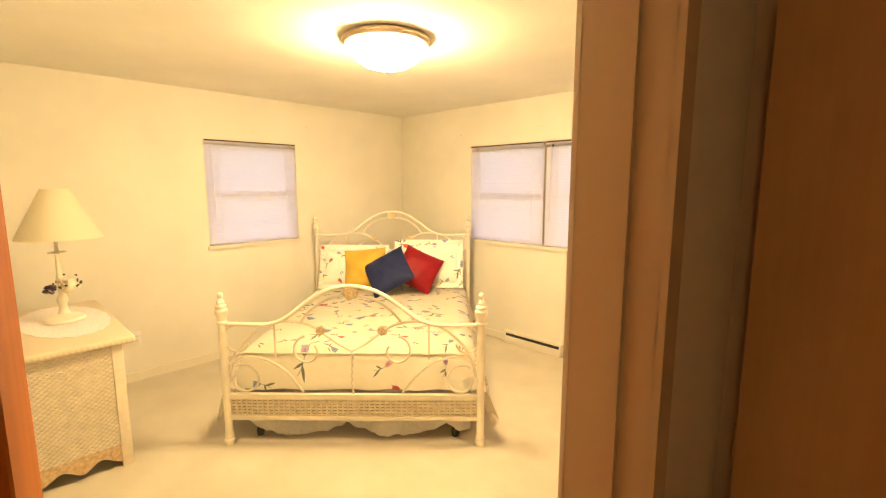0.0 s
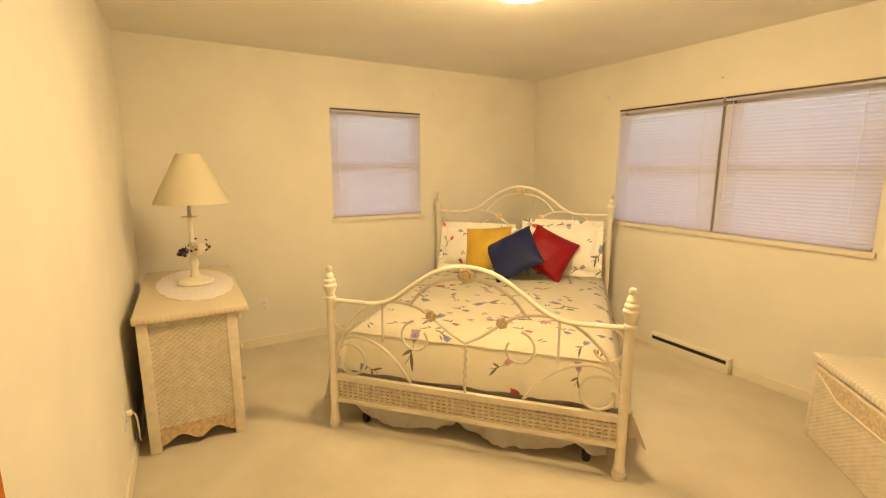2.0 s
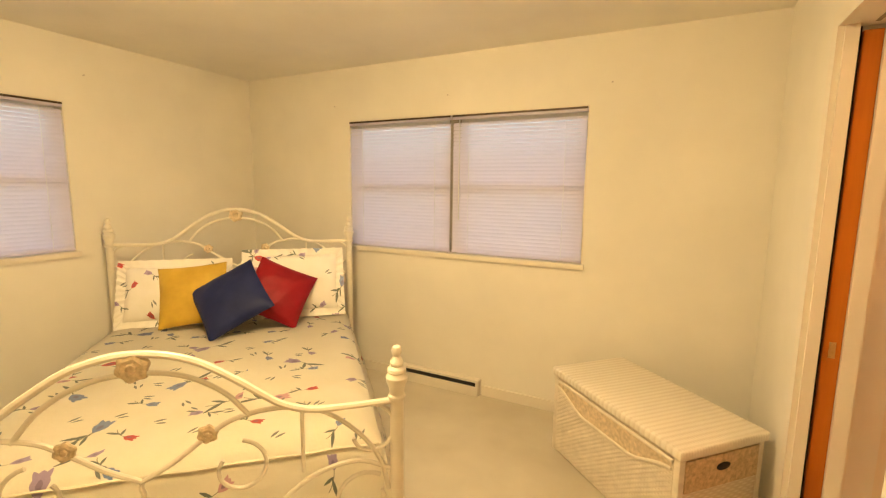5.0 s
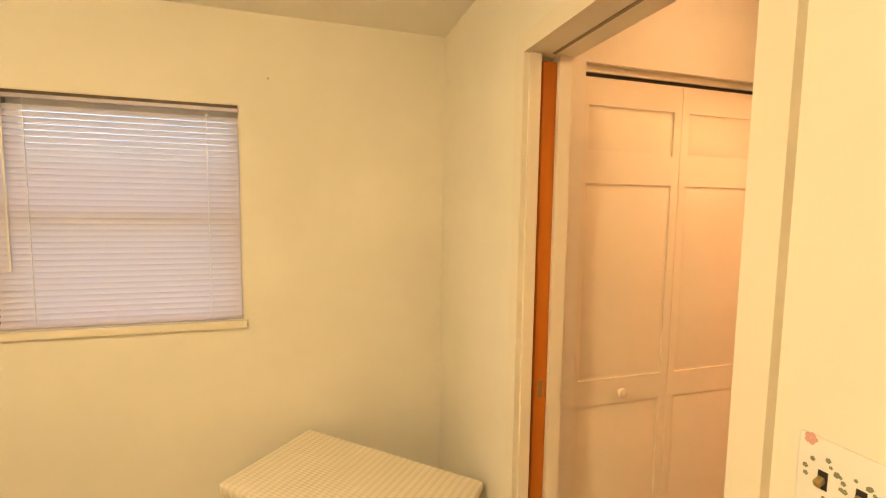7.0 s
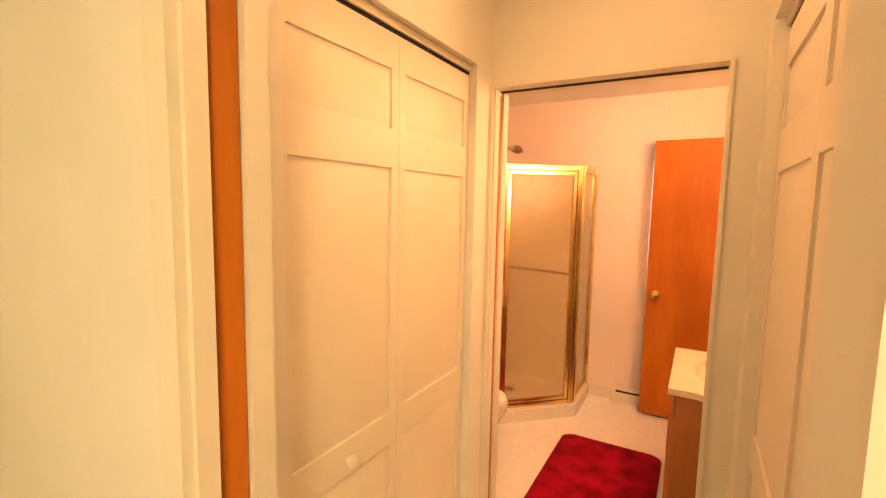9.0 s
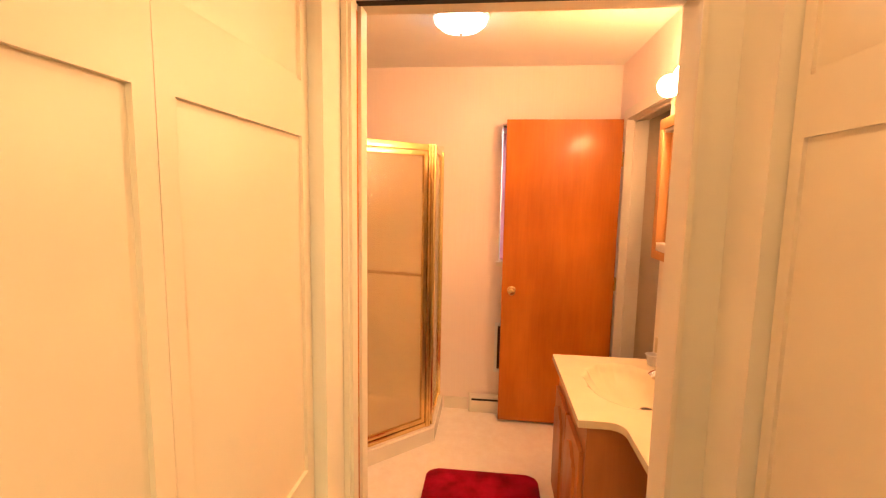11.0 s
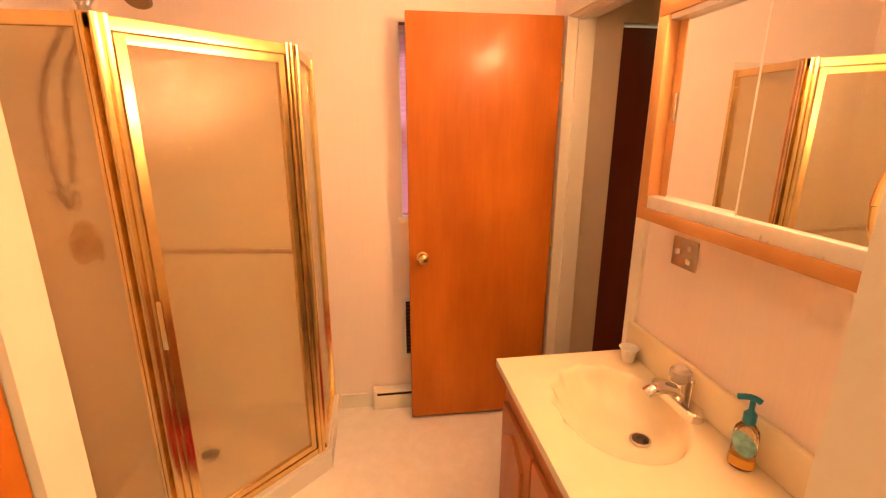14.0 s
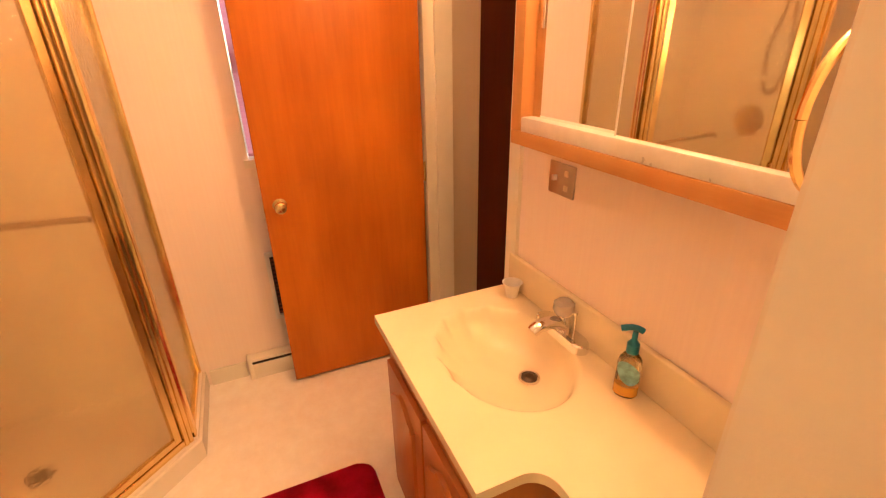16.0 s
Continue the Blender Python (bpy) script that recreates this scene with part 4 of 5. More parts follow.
# Crocheted oval doily
n_d = 72
doily_pts = []
for i in range(n_d):
    a = 2 * math.pi * i / n_d
    k = 1 + 0.035 * abs(math.sin(a * 9))
    doily_pts.append((0.44 * k * math.cos(a), 0.215 * k * math.sin(a)))
lace = Nodes("white_lace")
lv = lace.coords()
lw = lace.add("ShaderNodeTexVoronoi", Scale=70.0)
lace.to(lv, lw.inputs["Vector"])
lace.to(lace.ramp(lw.outputs["Distance"], [(0.15, (0.90, 0.86, 0.86)), (0.6, (0.80, 0.74, 0.72))]), lace.bsdf.inputs["Base Color"])
lace.bsdf.inputs["Roughness"].default_value = 0.9
lace.bump(lw.outputs["Distance"], 0.4, 0.003)
solid("doily", prism(doily_pts, 0, 0.003), lace.mat, "white oval lace doily under the table lamp", "doily", pose(-3.01, 0.39, 0.7755, 0, 0, 4))

# Table lamp
lamp = thing("table_lamp", "cream table lamp, unlit, with cone shade and a flower cluster", "table lamp", pose(-3.01, 0.395, 0.7785))
part("base", lathe([(0, 0), (0.105, 0), (0.110, 0.010), (0.104, 0.022), (0.075, 0.034), (0.035, 0.046), (0.024, 0.07), (0.020, 0.10), (0.030, 0.125), (0.028, 0.145), (0.018, 0.165), (0.016, 0.26), (0.022, 0.275), (0.015, 0.29), (0.013, 0.42), (0, 0.42)], 28), M_IVORY, lamp, "ivory turned base and stem")
part("bobeche", lathe([(0.012, 0.425), (0.045, 0.432), (0.048, 0.438), (0.014, 0.436), (0.010, 0.46), (0.010, 0.53), (0, 0.53)], 20), M_IVORY, lamp)
shade_mat = Nodes("cream_shade_cloth")
shade_mat.bsdf.inputs["Base Color"].default_value = (0.90, 0.84, 0.66, 1)
shade_mat.bsdf.inputs["Roughness"].default_value = 0.8
shade_mat.bump(shade_mat.noise(shade_mat.coords((1, 1, 0.2)), 180, 2), 0.15, 0.002)
st = shade_mat.add("ShaderNodeBsdfTranslucent")
st.inputs[0].default_value = (0.95, 0.86, 0.62, 1)
sm = shade_mat.add("ShaderNodeMixShader", Fac=0.35)
shade_mat.to(shade_mat.bsdf.outputs[0], sm.inputs[1])
shade_mat.to(st.outputs[0], sm.inputs[2])
shade_mat.to(sm.outputs[0], shade_mat.tree.nodes["Material Output"].inputs[0])
part("shade", lathe([(0.216, 0.522), (0.219, 0.522), (0.219, 0.528), (0.072, 0.825), (0.068, 0.828), (0.066, 0.825), (0.213, 0.528), (0.216, 0.522)], 40, at=(0, 0.025, 0)), shade_mat.mat, lamp, "cream cone shade")
M_PETAL = plain("ivory_petals", (0.80, 0.72, 0.55), 0.5)
M_LEAF = plain("dark_painted_leaves", (0.05, 0.05, 0.025), 0.5, wear=0.3)
M_PLUM = plain("dark_plum_berries", (0.03, 0.012, 0.03), 0.35)
rnd = random.Random(5)


def petal_cluster(name, centre, n, spread, size, mat, squash=0.5):
    bm = bmesh.new()
    for _ in range(n):
        d = Vector((rnd.gauss(0, 1), rnd.gauss(0, 1), rnd.gauss(0, 0.8))).normalized() * spread * rnd.uniform(0.5, 1)
        s = bmesh.ops.create_icosphere(bm, subdivisions=1, radius=size * rnd.uniform(0.7, 1.2))
        q = d.to_track_quat('Z', 'Y').to_matrix().to_4x4()
        bmesh.ops.transform(bm, verts=s["verts"], matrix=Matrix.Translation(Vector(centre) + d) @ q @ Matrix.Diagonal((1, 0.8, squash, 1)))
    return part(name, bm, mat, lamp)


petal_cluster("flower_cluster", (0.02, 0.035, 0.225), 34, 0.058, 0.020, M_PETAL)
petal_cluster("flower_cluster", (0.02, -0.055, 0.215), 14, 0.030, 0.016, M_PLUM, 0.9)
tagged(petal_cluster("leaf_cluster", (0.02, 0.035, 0.25), 12, 0.075, 0.014, M_LEAF, 0.35), "dark leaves among the flowers", kind="stuff")

# Wicker trunk in the north-east corner
TR = pose(-0.272, 3.277, 0, 0, 0, -43.5)
tl, td, th = 0.44, 0.235, 0.50
tk = thing("wicker_trunk", "whitewashed wicker blanket trunk with a carved wooden band", "trunk", TR)
part("body", box(-tl, tl, -td, td, 0.0, 0.445, 0.012), M_WICKER, tk, "woven wicker body")
lid = box(-tl - 0.018, tl + 0.018, -td - 0.018, td + 0.018, 0.452, th, 0.02, 4)
M_LID = Nodes("ribbed_wicker_lid")
lc = M_LID.add("ShaderNodeTexCoord")
ls = M_LID.add("ShaderNodeSeparateXYZ")
M_LID.to(lc.outputs["Object"], ls.inputs[0])
rib = M_LID.math('MULTIPLY_ADD', M_LID.math('SINE', M_LID.math('MULTIPLY', ls.outputs[0], 210.0)), 0.5, 0.5)
strand = M_LID.math('MULTIPLY_ADD', M_LID.math('SINE', M_LID.math('MULTIPLY', ls.outputs[1], 420.0)), 0.5, 0.5)
weave = M_LID.math('MULTIPLY_ADD', strand, 0.3, M_LID.math('MULTIPLY', rib, 0.7))
M_LID.to(M_LID.ramp(weave, [(0.1, (0.68, 0.60, 0.46)), (0.6, (0.78, 0.71, 0.58))]), M_LID.bsdf.inputs["Base Color"])
M_LID.bsdf.inputs["Roughness"].default_value = 0.55
M_LID.bump(weave, 0.7, 0.005)
part("lid", lid, M_LID.mat, tk, "ribbed woven lid with rounded edges")
def band_drop(f):
    """Lower edge of the carved band: shallow at the ends, sweeping down in an ogee to the middle."""
    k = min(1.0, max(0.0, (1 - abs(2 * f - 1)) / 0.62))
    return 0.395 - 0.075 * (k * k * (3 - 2 * k))


bb = bmesh.new()
cuts = 32
col_v = []
for i in range(cuts + 1):
    x = -tl + 0.035 + (2 * tl - 0.07) * i / cuts
    col_v.append([bb.verts.new((x, y, z)) for y in (-td - 0.006, -td + 0.004) for z in (band_drop(i / cuts), 0.43)])
for a, b in zip(col_v, col_v[1:]):
    for p, q in ((0, 1), (1, 3), (3, 2), (2, 0)):
        bb.faces.new((a[p], b[p], b[q], a[q]))
part("carved_band", bb, plain("pale_carved_wood", (0.67, 0.54, 0.36), 0.55, wear=0.3, scale=55), tk, "carved tan wooden band")
edge = [(-tl + 0.035 + (2 * tl - 0.07) * i / cuts, -td - 0.007, band_drop(i / cuts)) for i in range(cuts + 1)]
part("band_moulding", tube(edge, 0.008), M_WASH, tk)
part("band_moulding", tube([(-tl + 0.03, -td - 0.007, 0.432), (tl - 0.03, -td - 0.007, 0.432)], 0.008), M_WASH, tk)
tagged(part("front_weave", moved(weave_panel(-tl + 0.028, tl - 0.028, 0.01, 0.43, 0.016, 0.0115, 0.0022), Matrix.Translation((0, -td - 0.0015, 0))), M_WASH, tk, "woven wicker front"), kind="stuff")
for x in (-tl - 0.004, tl - 0.026):
    for y in (-td - 0.004, td - 0.026):
        part("corner_post", box(x, x + 0.03, y, y + 0.03, 0, 0.452, 0.006), M_WASH, tk)
for s in (-1, 1):
    part("end_band", box(s * tl - 0.008 if s > 0 else -tl - 0.006, s * tl + 0.006 if s > 0 else -tl + 0.008, -td + 0.03, td - 0.03, 0.30, 0.44), M_CARVE, tk, "tan wooden end board")
    # No opening is cut; a black oval disc paints the hole's shade.
    hole = lathe([(0, -0.002), (0.034, -0.002), (0.040, 0.001), (0.034, 0.003), (0, 0.002)], 20)
    part("hand_hole", moved(hole, Matrix.Translation((s * (tl + 0.006), 0.0, 0.385)) @ Matrix.Rotation(radians(90), 4, 'Y') @ Matrix.Diagonal((0.45, 1, 1, 1))), M_DARK, tk, "dark oval hand hole")


def baseboard_heater(m, length, label, cover=0.074):
    h = thing("baseboard_heater", label, "heater", m)
    part("cover", box(0, length, 0, 0.008, 0.018, cover, 0.003), M_TRIM, h, "ivory enamelled cover")
    part("top_hood", box(0, length, -0.047, 0.006, 0.104, 0.122, 0.003), M_TRIM, h)
    part("fin_slot", boxes((0.01, length - 0.01, -0.045, 0.001, 0.03, 0.104)), M_DARK, h, "dark fin slot")
    for x in (0, length - 0.012):
        part("end_cap", box(x - 0.004, x + 0.016, -0.048, 0.012, 0.006, 0.124, 0.003), M_TRIM, h)
    part("foot_strip", boxes((0, length, -0.048, 0.004, 0.0, 0.018)), M_TRIM, h)
    return h


baseboard_heater(pose(-1.40, N - 0.05, 0, 0, 0, 180), 0.655, "ivory baseboard heater under the paired window")
baseboard_heater(pose(BE - 0.05, 2.0, 0, 0, 0, 90), 0.745, "ivory baseboard heater on the bathroom wall", 0.088)


def outlet(m, label):
    """A duplex outlet; its plate lies in the xz plane, facing -y."""
    o = thing("wall_outlet", label, "outlet", m)
    part("plate", box(-0.035, 0.035, -0.005, 0, -0.057, 0.057, 0.003), M_WHITE, o)
    for z in (-0.02, 0.02):
        f = part("socket_face", moved(lathe([(0.016, 0), (0.016, 0.003), (0, 0.003)], 16), Matrix.Translation((0, -0.005, z)) @ Matrix.Rotation(radians(90), 4, 'X')), M_TRIM, o)
        for x in (-0.006, 0.006):
            part("slot", boxes((x - 0.001, x + 0.001, -0.0092, -0.0078, z - 0.004, z + 0.005)), M_DARK, f)
    return o


outlet(pose(W, 0.895, 0.36, 0, 0, 90), "white duplex outlet low on the wall")


def nail(m):
    solid("wall_nail", moved(lathe([(0.0015, 0), (0.0015, 0.018), (0.0055, 0.018), (0.0055, 0.021), (0, 0.021)], 8), Matrix.Rotation(radians(90), 4, 'X')), M_STEEL, "small bare nail driven into the wall", "nail", m, "wall nails")


nail(pose(W, 2.53, 2.22, 0, 0, 90))
nail(pose(-2.71, N, 2.16))
nail(pose(-1.69, N, 2.17))
nail(pose(-0.592, N, 2.16))

# Double switch plate with painted flowers
sw = thing("switch_plate", "white double switch plate with painted pink flowers", "light switch", pose(E, 1.952, 1.205, 0, 0, -90))
part("plate", box(-0.058, 0.058, -0.005, 0, -0.058, 0.058, 0.004), M_WHITE, sw)
M_PINK = plain("pink_painted_petals", (0.66, 0.34, 0.32), 0.5)
M_GREEN = plain("green_painted_leaves", (0.22, 0.23, 0.15), 0.6)
M_GOLDEN = plain("brass_toggle", (0.42, 0.30, 0.12), 0.3, 0.8)
for x in (-0.023, 0.023):
    part("toggle_slot", boxes((x - 0.006, x + 0.006, -0.0066, -0.004, -0.013, 0.013)), M_DARK, sw)
    part("toggle", moved(box(-0.004, 0.004, -0.014, 0, -0.005, 0.005, 0.002), Matrix.Translation((x, -0.006, 0.002)) @ Matrix.Rotation(radians(25), 4, 'X')), M_GOLDEN, sw, "brass toggle")
spots = [(-0.042, 0.052, M_PINK, 0.009), (0.040, -0.055, M_PINK, 0.009)]
rs = random.Random(11)
for k in range(26):
    a = rs.uniform(0, 6.28)
    side = -0.023 if k % 2 else 0.023
    spots.append((side + rs.uniform(0.016, 0.027) * math.cos(a), rs.uniform(0.020, 0.034) * math.sin(a), M_GREEN, rs.uniform(0.0025, 0.0045)))
for cx, cz, mat, r in spots:
    bm = bmesh.new()
    for k in range(5):
        a = 2 * math.pi * k / 5
        s = bmesh.ops.create_icosphere(bm, subdivisions=1, radius=r * 0.55)
        bmesh.ops.transform(bm, verts=s["verts"], matrix=Matrix.Translation((cx + r * 0.55 * math.cos(a), -0.0055, cz + r * 0.55 * math.sin(a))) @ Matrix.Diagonal((1, 0.16, 1, 1)))
    part("painted_flower" if mat is M_PINK else "painted_leaf", bm, mat, sw)

# Outlet on the south wall with the lamp's plug and cord, which runs down behind the dresser
outlet(pose(-2.22, S, 0.33, 0, 0, 180), "ivory outlet with a plugged-in lamp cord")
pc = thing("lamp_cord", "thin ivory lamp cord with a plug in the outlet", "cord", pose(-2.22, S, 0.35))
part("plug", box(-0.013, 0.013, 0.0095, 0.036, -0.011, 0.011, 0.004), M_IVORY, pc, "ivory plug")
part("cord", tube(smooth_line([(0, 0.034, 0), (-0.02, 0.046, -0.03), (-0.07, 0.045, -0.13), (-0.16, 0.035, -0.23), (-0.27, 0.035, -0.30), (-0.40, 0.035, -0.345), (-0.55, 0.035, -0.345)], 6), 0.004, seg=6), M_IVORY, pc)

# ---- bathroom lights ----
M_BULB = emitter("lit_globe_bulb", (1.0, 0.495, 0.222), 39.0)
vl = thing("vanity_light", "brass light bar with lit round globe bulbs above the mirror", "wall lamp", pose(2.26, BS, 2.03))
part("back_plate", box(-0.40, 0.40, 0.002, 0.035, -0.055, 0.055, 0.006), M_BRASS, vl, "polished brass back plate")
for i in range(4):
    x = 0.255 - i * 0.17
    part("socket", moved(lathe([(0.028, 0), (0.028, 0.03), (0.02, 0.04)], 16), Matrix.Translation((x, 0.034, 0)) @ Matrix.Rotation(radians(-90), 4, 'X')), M_BRASS, vl)
    g = bmesh.new()
    bmesh.ops.create_uvsphere(g, u_segments=20, v_segments=12, radius=0.046)
    part("bulb", moved(g, Matrix.Translation((x, 0.112, 0))), M_BULB, vl, "lit frosted globe bulb")
bcl = thing("bath_ceiling_light", "small lit frosted glass ceiling light", "ceiling lamp", pose(2.80, 2.80, BH))
part("glass_bowl", lathe([(0.13, -0.012), (0.125, -0.03), (0.095, -0.055), (0.05, -0.068), (0, -0.071)], 28), emitter("lit_cool_glass", (1.0, 0.86, 0.72), 3.0), bcl)
part("rim", lathe([(0.06, 0), (0.14, 0), (0.142, -0.010), (0.128, -0.014), (0.06, -0.004)], 28), M_WHITE, bcl)
part("finial", lathe([(0, -0.070), (0.012, -0.072), (0.012, -0.082), (0, -0.088)], 10), M_STEEL, bcl)

# Unseen small bowl light, added on the passage ceiling to brighten the closets
pcl = thing("passage_fill_light", "unseen lit glass bowl added to brighten the passage between closets", "ceiling lamp", pose(0.98, 2.52, H))
part("glass_bowl", lathe([(0.13, -0.012), (0.125, -0.03), (0.095, -0.055), (0.05, -0.068), (0, -0.071)], 28), emitter("passage_fill_glow", (1.0, 0.53, 0.23), 7.2), pcl)
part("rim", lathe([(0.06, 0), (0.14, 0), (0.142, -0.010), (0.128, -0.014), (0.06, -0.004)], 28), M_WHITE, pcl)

# Unseen weak light, added south of the entry to brighten the hall
hcl = thing("hall_fill_light", "unseen dim glass bowl added to brighten the hall", "ceiling lamp", pose(1.15, -0.25, H))
part("glass_bowl", lathe([(0.13, -0.012), (0.125, -0.03), (0.095, -0.055), (0.05, -0.068), (0, -0.071)], 28), emitter("hall_fill_glow", (1.0, 0.60, 0.25), 3.2), hcl)
part("rim", lathe([(0.06, 0), (0.14, 0), (0.142, -0.010), (0.128, -0.014), (0.06, -0.004)], 28), M_WHITE, hcl)

# ---- passage: pocket doors and bifold closet doors ----
pocket_door("door_pocket_bedroom", 0.334, 2.908, 3.68, 2.058, "orange varnished pocket door slid into the wall", 0.026)
pocket_door("door_pocket_bathroom", 1.660, 2.983, 3.72, 2.03, "orange varnished pocket door slid into the wall")
# Slot and grooves are strips; their shade is put into the strips' colour.
setting("trim_pocket_slot", boxes((0.294, 0.3075, 2.928, 2.9365, 0, 2.076)), M_DARK, "dark slot of the pocket door", "trim")
setting("trim_pocket_track", boxes((0.328, 0.340, 2.112, 2.886, 2.075, 2.0778)), M_MULLION, "dark track slot above the pocket door", "trim")
setting("trim_bath_track", boxes((1.652, 1.675, 2.172, 2.98, 2.041, 2.0448)), M_DARK, "dark track slot above the pocket door", "trim")
setting("trim_pocket_stile", boxes((E - 0.001, 0.294, 2.893, 2.9385, 0, 2.077), (0.3615, E2 + 0.001, 2.893, 2.9385, 0, 2.077), (1.678, BW2 + 0.001, 2.975, 2.9855, 0, 2.045), (BW - 0.001, 1.642, 2.977, 2.9855, 0, 2.045)), M_TRIM, "ivory split jamb of the pocket door", "trim")


def bifold(name, x0, x1, y, face, label):
    """Two hinged six-panel leaves across a closet opening; face: the way they look along y."""
    top = tagged(new(name), label, "closet door", "", "structure")
    mid = (x0 + x1) / 2
    for k, (a, b) in enumerate(((x0 + 0.004, mid - 0.0008), (mid + 0.0008, x1 - 0.004))):
        def put(bm, u0, u1, d0, d1, z0, z1):
            d0, d1 = sorted((y + face * d0, y + face * d1))
            return bx(bm, u0, u1, d0, d1, z0, z1)
        s0, s1 = a + 0.035, b - 0.035
        rows = ((0.20, 0.81), (0.914, 1.68), (1.795, 1.967))
        lf = part("leaf", put(bmesh.new(), a, b, -0.03, -0.008, 0.012, 2.068), M_DOORPAINT, top)
        part("stile", put(bmesh.new(), a, s0, -0.008, 0.0, 0.012, 2.068), M_DOORPAINT, lf)
        part("stile", put(bmesh.new(), s1, b, -0.008, 0.0, 0.012, 2.068), M_DOORPAINT, lf)
        zs = [0.012] + [z for r in rows for z in r] + [2.068]
        for z0, z1 in zip(zs[0::2], zs[1::2]):
            part("rail", put(bmesh.new(), s0, s1, -0.008, 0.0, z0, z1), M_DOORPAINT, lf)
        for z0, z1 in rows:
            # Raised field with sloping sides inside its sunk panel
            g, r = 0.010, 0.028
            bm = bmesh.new()
            lo = [bm.verts.new((u, y - face * 0.0075, z)) for u, z in ((s0 + g, z0 + g), (s1 - g, z0 + g), (s1 - g, z1 - g), (s0 + g, z1 - g))]
            hi = [bm.verts.new((u, y - face * 0.0015, z)) for u, z in ((s0 + g + r, z0 + g + r), (s1 - g - r, z0 + g + r), (s1 - g - r, z1 - g - r), (s0 + g + r, z1 - g - r))]
            for i in range(4):
                bm.faces.new((lo[i], lo[(i + 1) % 4], hi[(i + 1) % 4], hi[i]))
            bm.faces.new(hi)
            part("panel", bm, M_DOORPAINT, lf)
    kn = moved(lathe([(0.008, 0), (0.008, 0.012), (0.019, 0.018), (0.020, 0.028), (0.012, 0.034), (0, 0.035)], 16), Matrix.Translation((mid - 0.235, y, 0.858)) @ Matrix.Rotation(radians(-90 * face), 4, 'X'))
    part("knob", kn, M_DOORPAINT, top, "ivory painted round knob")
    return top


bifold("door_closet_north", 0.53, 1.465, 3.032, -1, "ivory six-panel bifold closet doors, closed")
bifold("door_closet_south", 0.425, 1.455, 2.040, 1, "ivory six-panel bifold closet doors, closed")
for x0, x1, y0, y1, f0, f1 in ((0.53, 1.465, 3.034, 3.06, 3.024, 3.06), (0.425, 1.455, 2.012, 2.038, 2.012, 2.048)):
    setting("trim_closet_track", boxes((x0 + 0.002, x1 - 0.002, y0, y1, 2.069, 2.082)), M_DARK, "dark bifold track", "trim")
    setting("trim_closet_head", boxes((x0 + 0.002, x1 - 0.002, f0, f1, 2.082, 2.106)), M_TRIM, "ivory head strip over the bifold doors", "trim")

# ---- bathroom: vanity ----
M_MARBLE = plain("cream_cultured_marble", (0.80, 0.70, 0.48), 0.16, wear=0.05, scale=6)
VX0, VX1, VY1, VT = 2.035, 2.715, 2.295, 0.778


def basin_depth(x, y):
    """The oval shell basin: depth below the top, with flutes towards its far rim."""
    dx, dy = (x - 2.395) / 0.245, (y - 2.025) / 0.185
    a = math.atan2(dy, dx)
    flute = 0.08 * abs(math.sin(a * 7)) * max(0.0, math.cos(a - 0.5)) ** 0.5 if math.cos(a - 0.5) > 0 else 0.0
    r = math.hypot(dx, dy) * (1 + flute)
    if r >= 1:
        return 0.0
    # Deepest near the drain, which lies towards the wall.
    q = math.hypot((x - 2.37) / 0.30, (y - 1.955) / 0.26)
    return (1 - r ** 6) * (0.028 + 0.088 * max(0.0, 1 - q * q) ** 0.8) * min(1.0, (1 - r) * 9)


def worktop():
    bm = bmesh.new()
    nx, ny = 92, 70
    g = [[bm.verts.new((VX0 + (VX1 - VX0) * i / nx, BS + 0.001 + (VY1 - BS) * j / ny, VT - basin_depth(VX0 + (VX1 - VX0) * i / nx, BS + (VY1 - BS) * j / ny))) for i in range(nx + 1)] for j in range(ny + 1)]
    for a, b in zip(g, g[1:]):
        for i in range(nx):
            bm.faces.new((a[i], a[i + 1], b[i + 1], b[i]))
    rim = [g[0][i] for i in range(nx + 1)] + [g[j][nx] for j in range(1, ny + 1)] + [g[ny][i] for i in range(nx - 1, -1, -1)] + [g[j][0] for j in range(ny - 1, 0, -1)]
    low = [bm.verts.new((v.co.x, v.co.y, VT - 0.028)) for v in rim]
    for i in range(len(rim)):
        k = (i + 1) % len(rim)
        bm.faces.new((rim[i], low[i], low[k], rim[k]))
    # Narrow shelf that runs on to the wall, with a swept inner corner
    sweep = [(VX0 - 0.055 + 0.055 * math.cos(t * math.pi / 20), 2.197 - 0.055 * math.sin(t * math.pi / 20)) for t in range(11)]
    shelf = [(BW2 + 0.001, BS + 0.001), (VX0, BS + 0.001)] + sweep + [(BW2 + 0.001, 2.142)]
    lo = [bm.verts.new((x, y, VT - 0.028)) for x, y in shelf]
    hi = [bm.verts.new((x, y, VT)) for x, y in shelf]
    for i in range(len(shelf)):
        k = (i + 1) % len(shelf)
        if i != 1:
            bm.faces.new((lo[i], lo[k], hi[k], hi[i]))
    bm.faces.new(hi)
    bm.faces.new(lo[::-1])
    return bm


M_AGED = plain("tarnished_steel", (0.07, 0.05, 0.035), 0.4, 0.5, wear=0.3, scale=60)
wt = thing("countertop", "glossy cream cultured marble vanity top with a shell-shaped basin", "countertop", pose(0, 0, 0))
part("slab_and_basin", worktop(), M_MARBLE, wt)
part("backsplash", box(BW2 + 0.002, VX1, BS + 0.001, BS + 0.02, VT, VT + 0.118, 0.006, 3), M_MARBLE, wt, "cream backsplash")
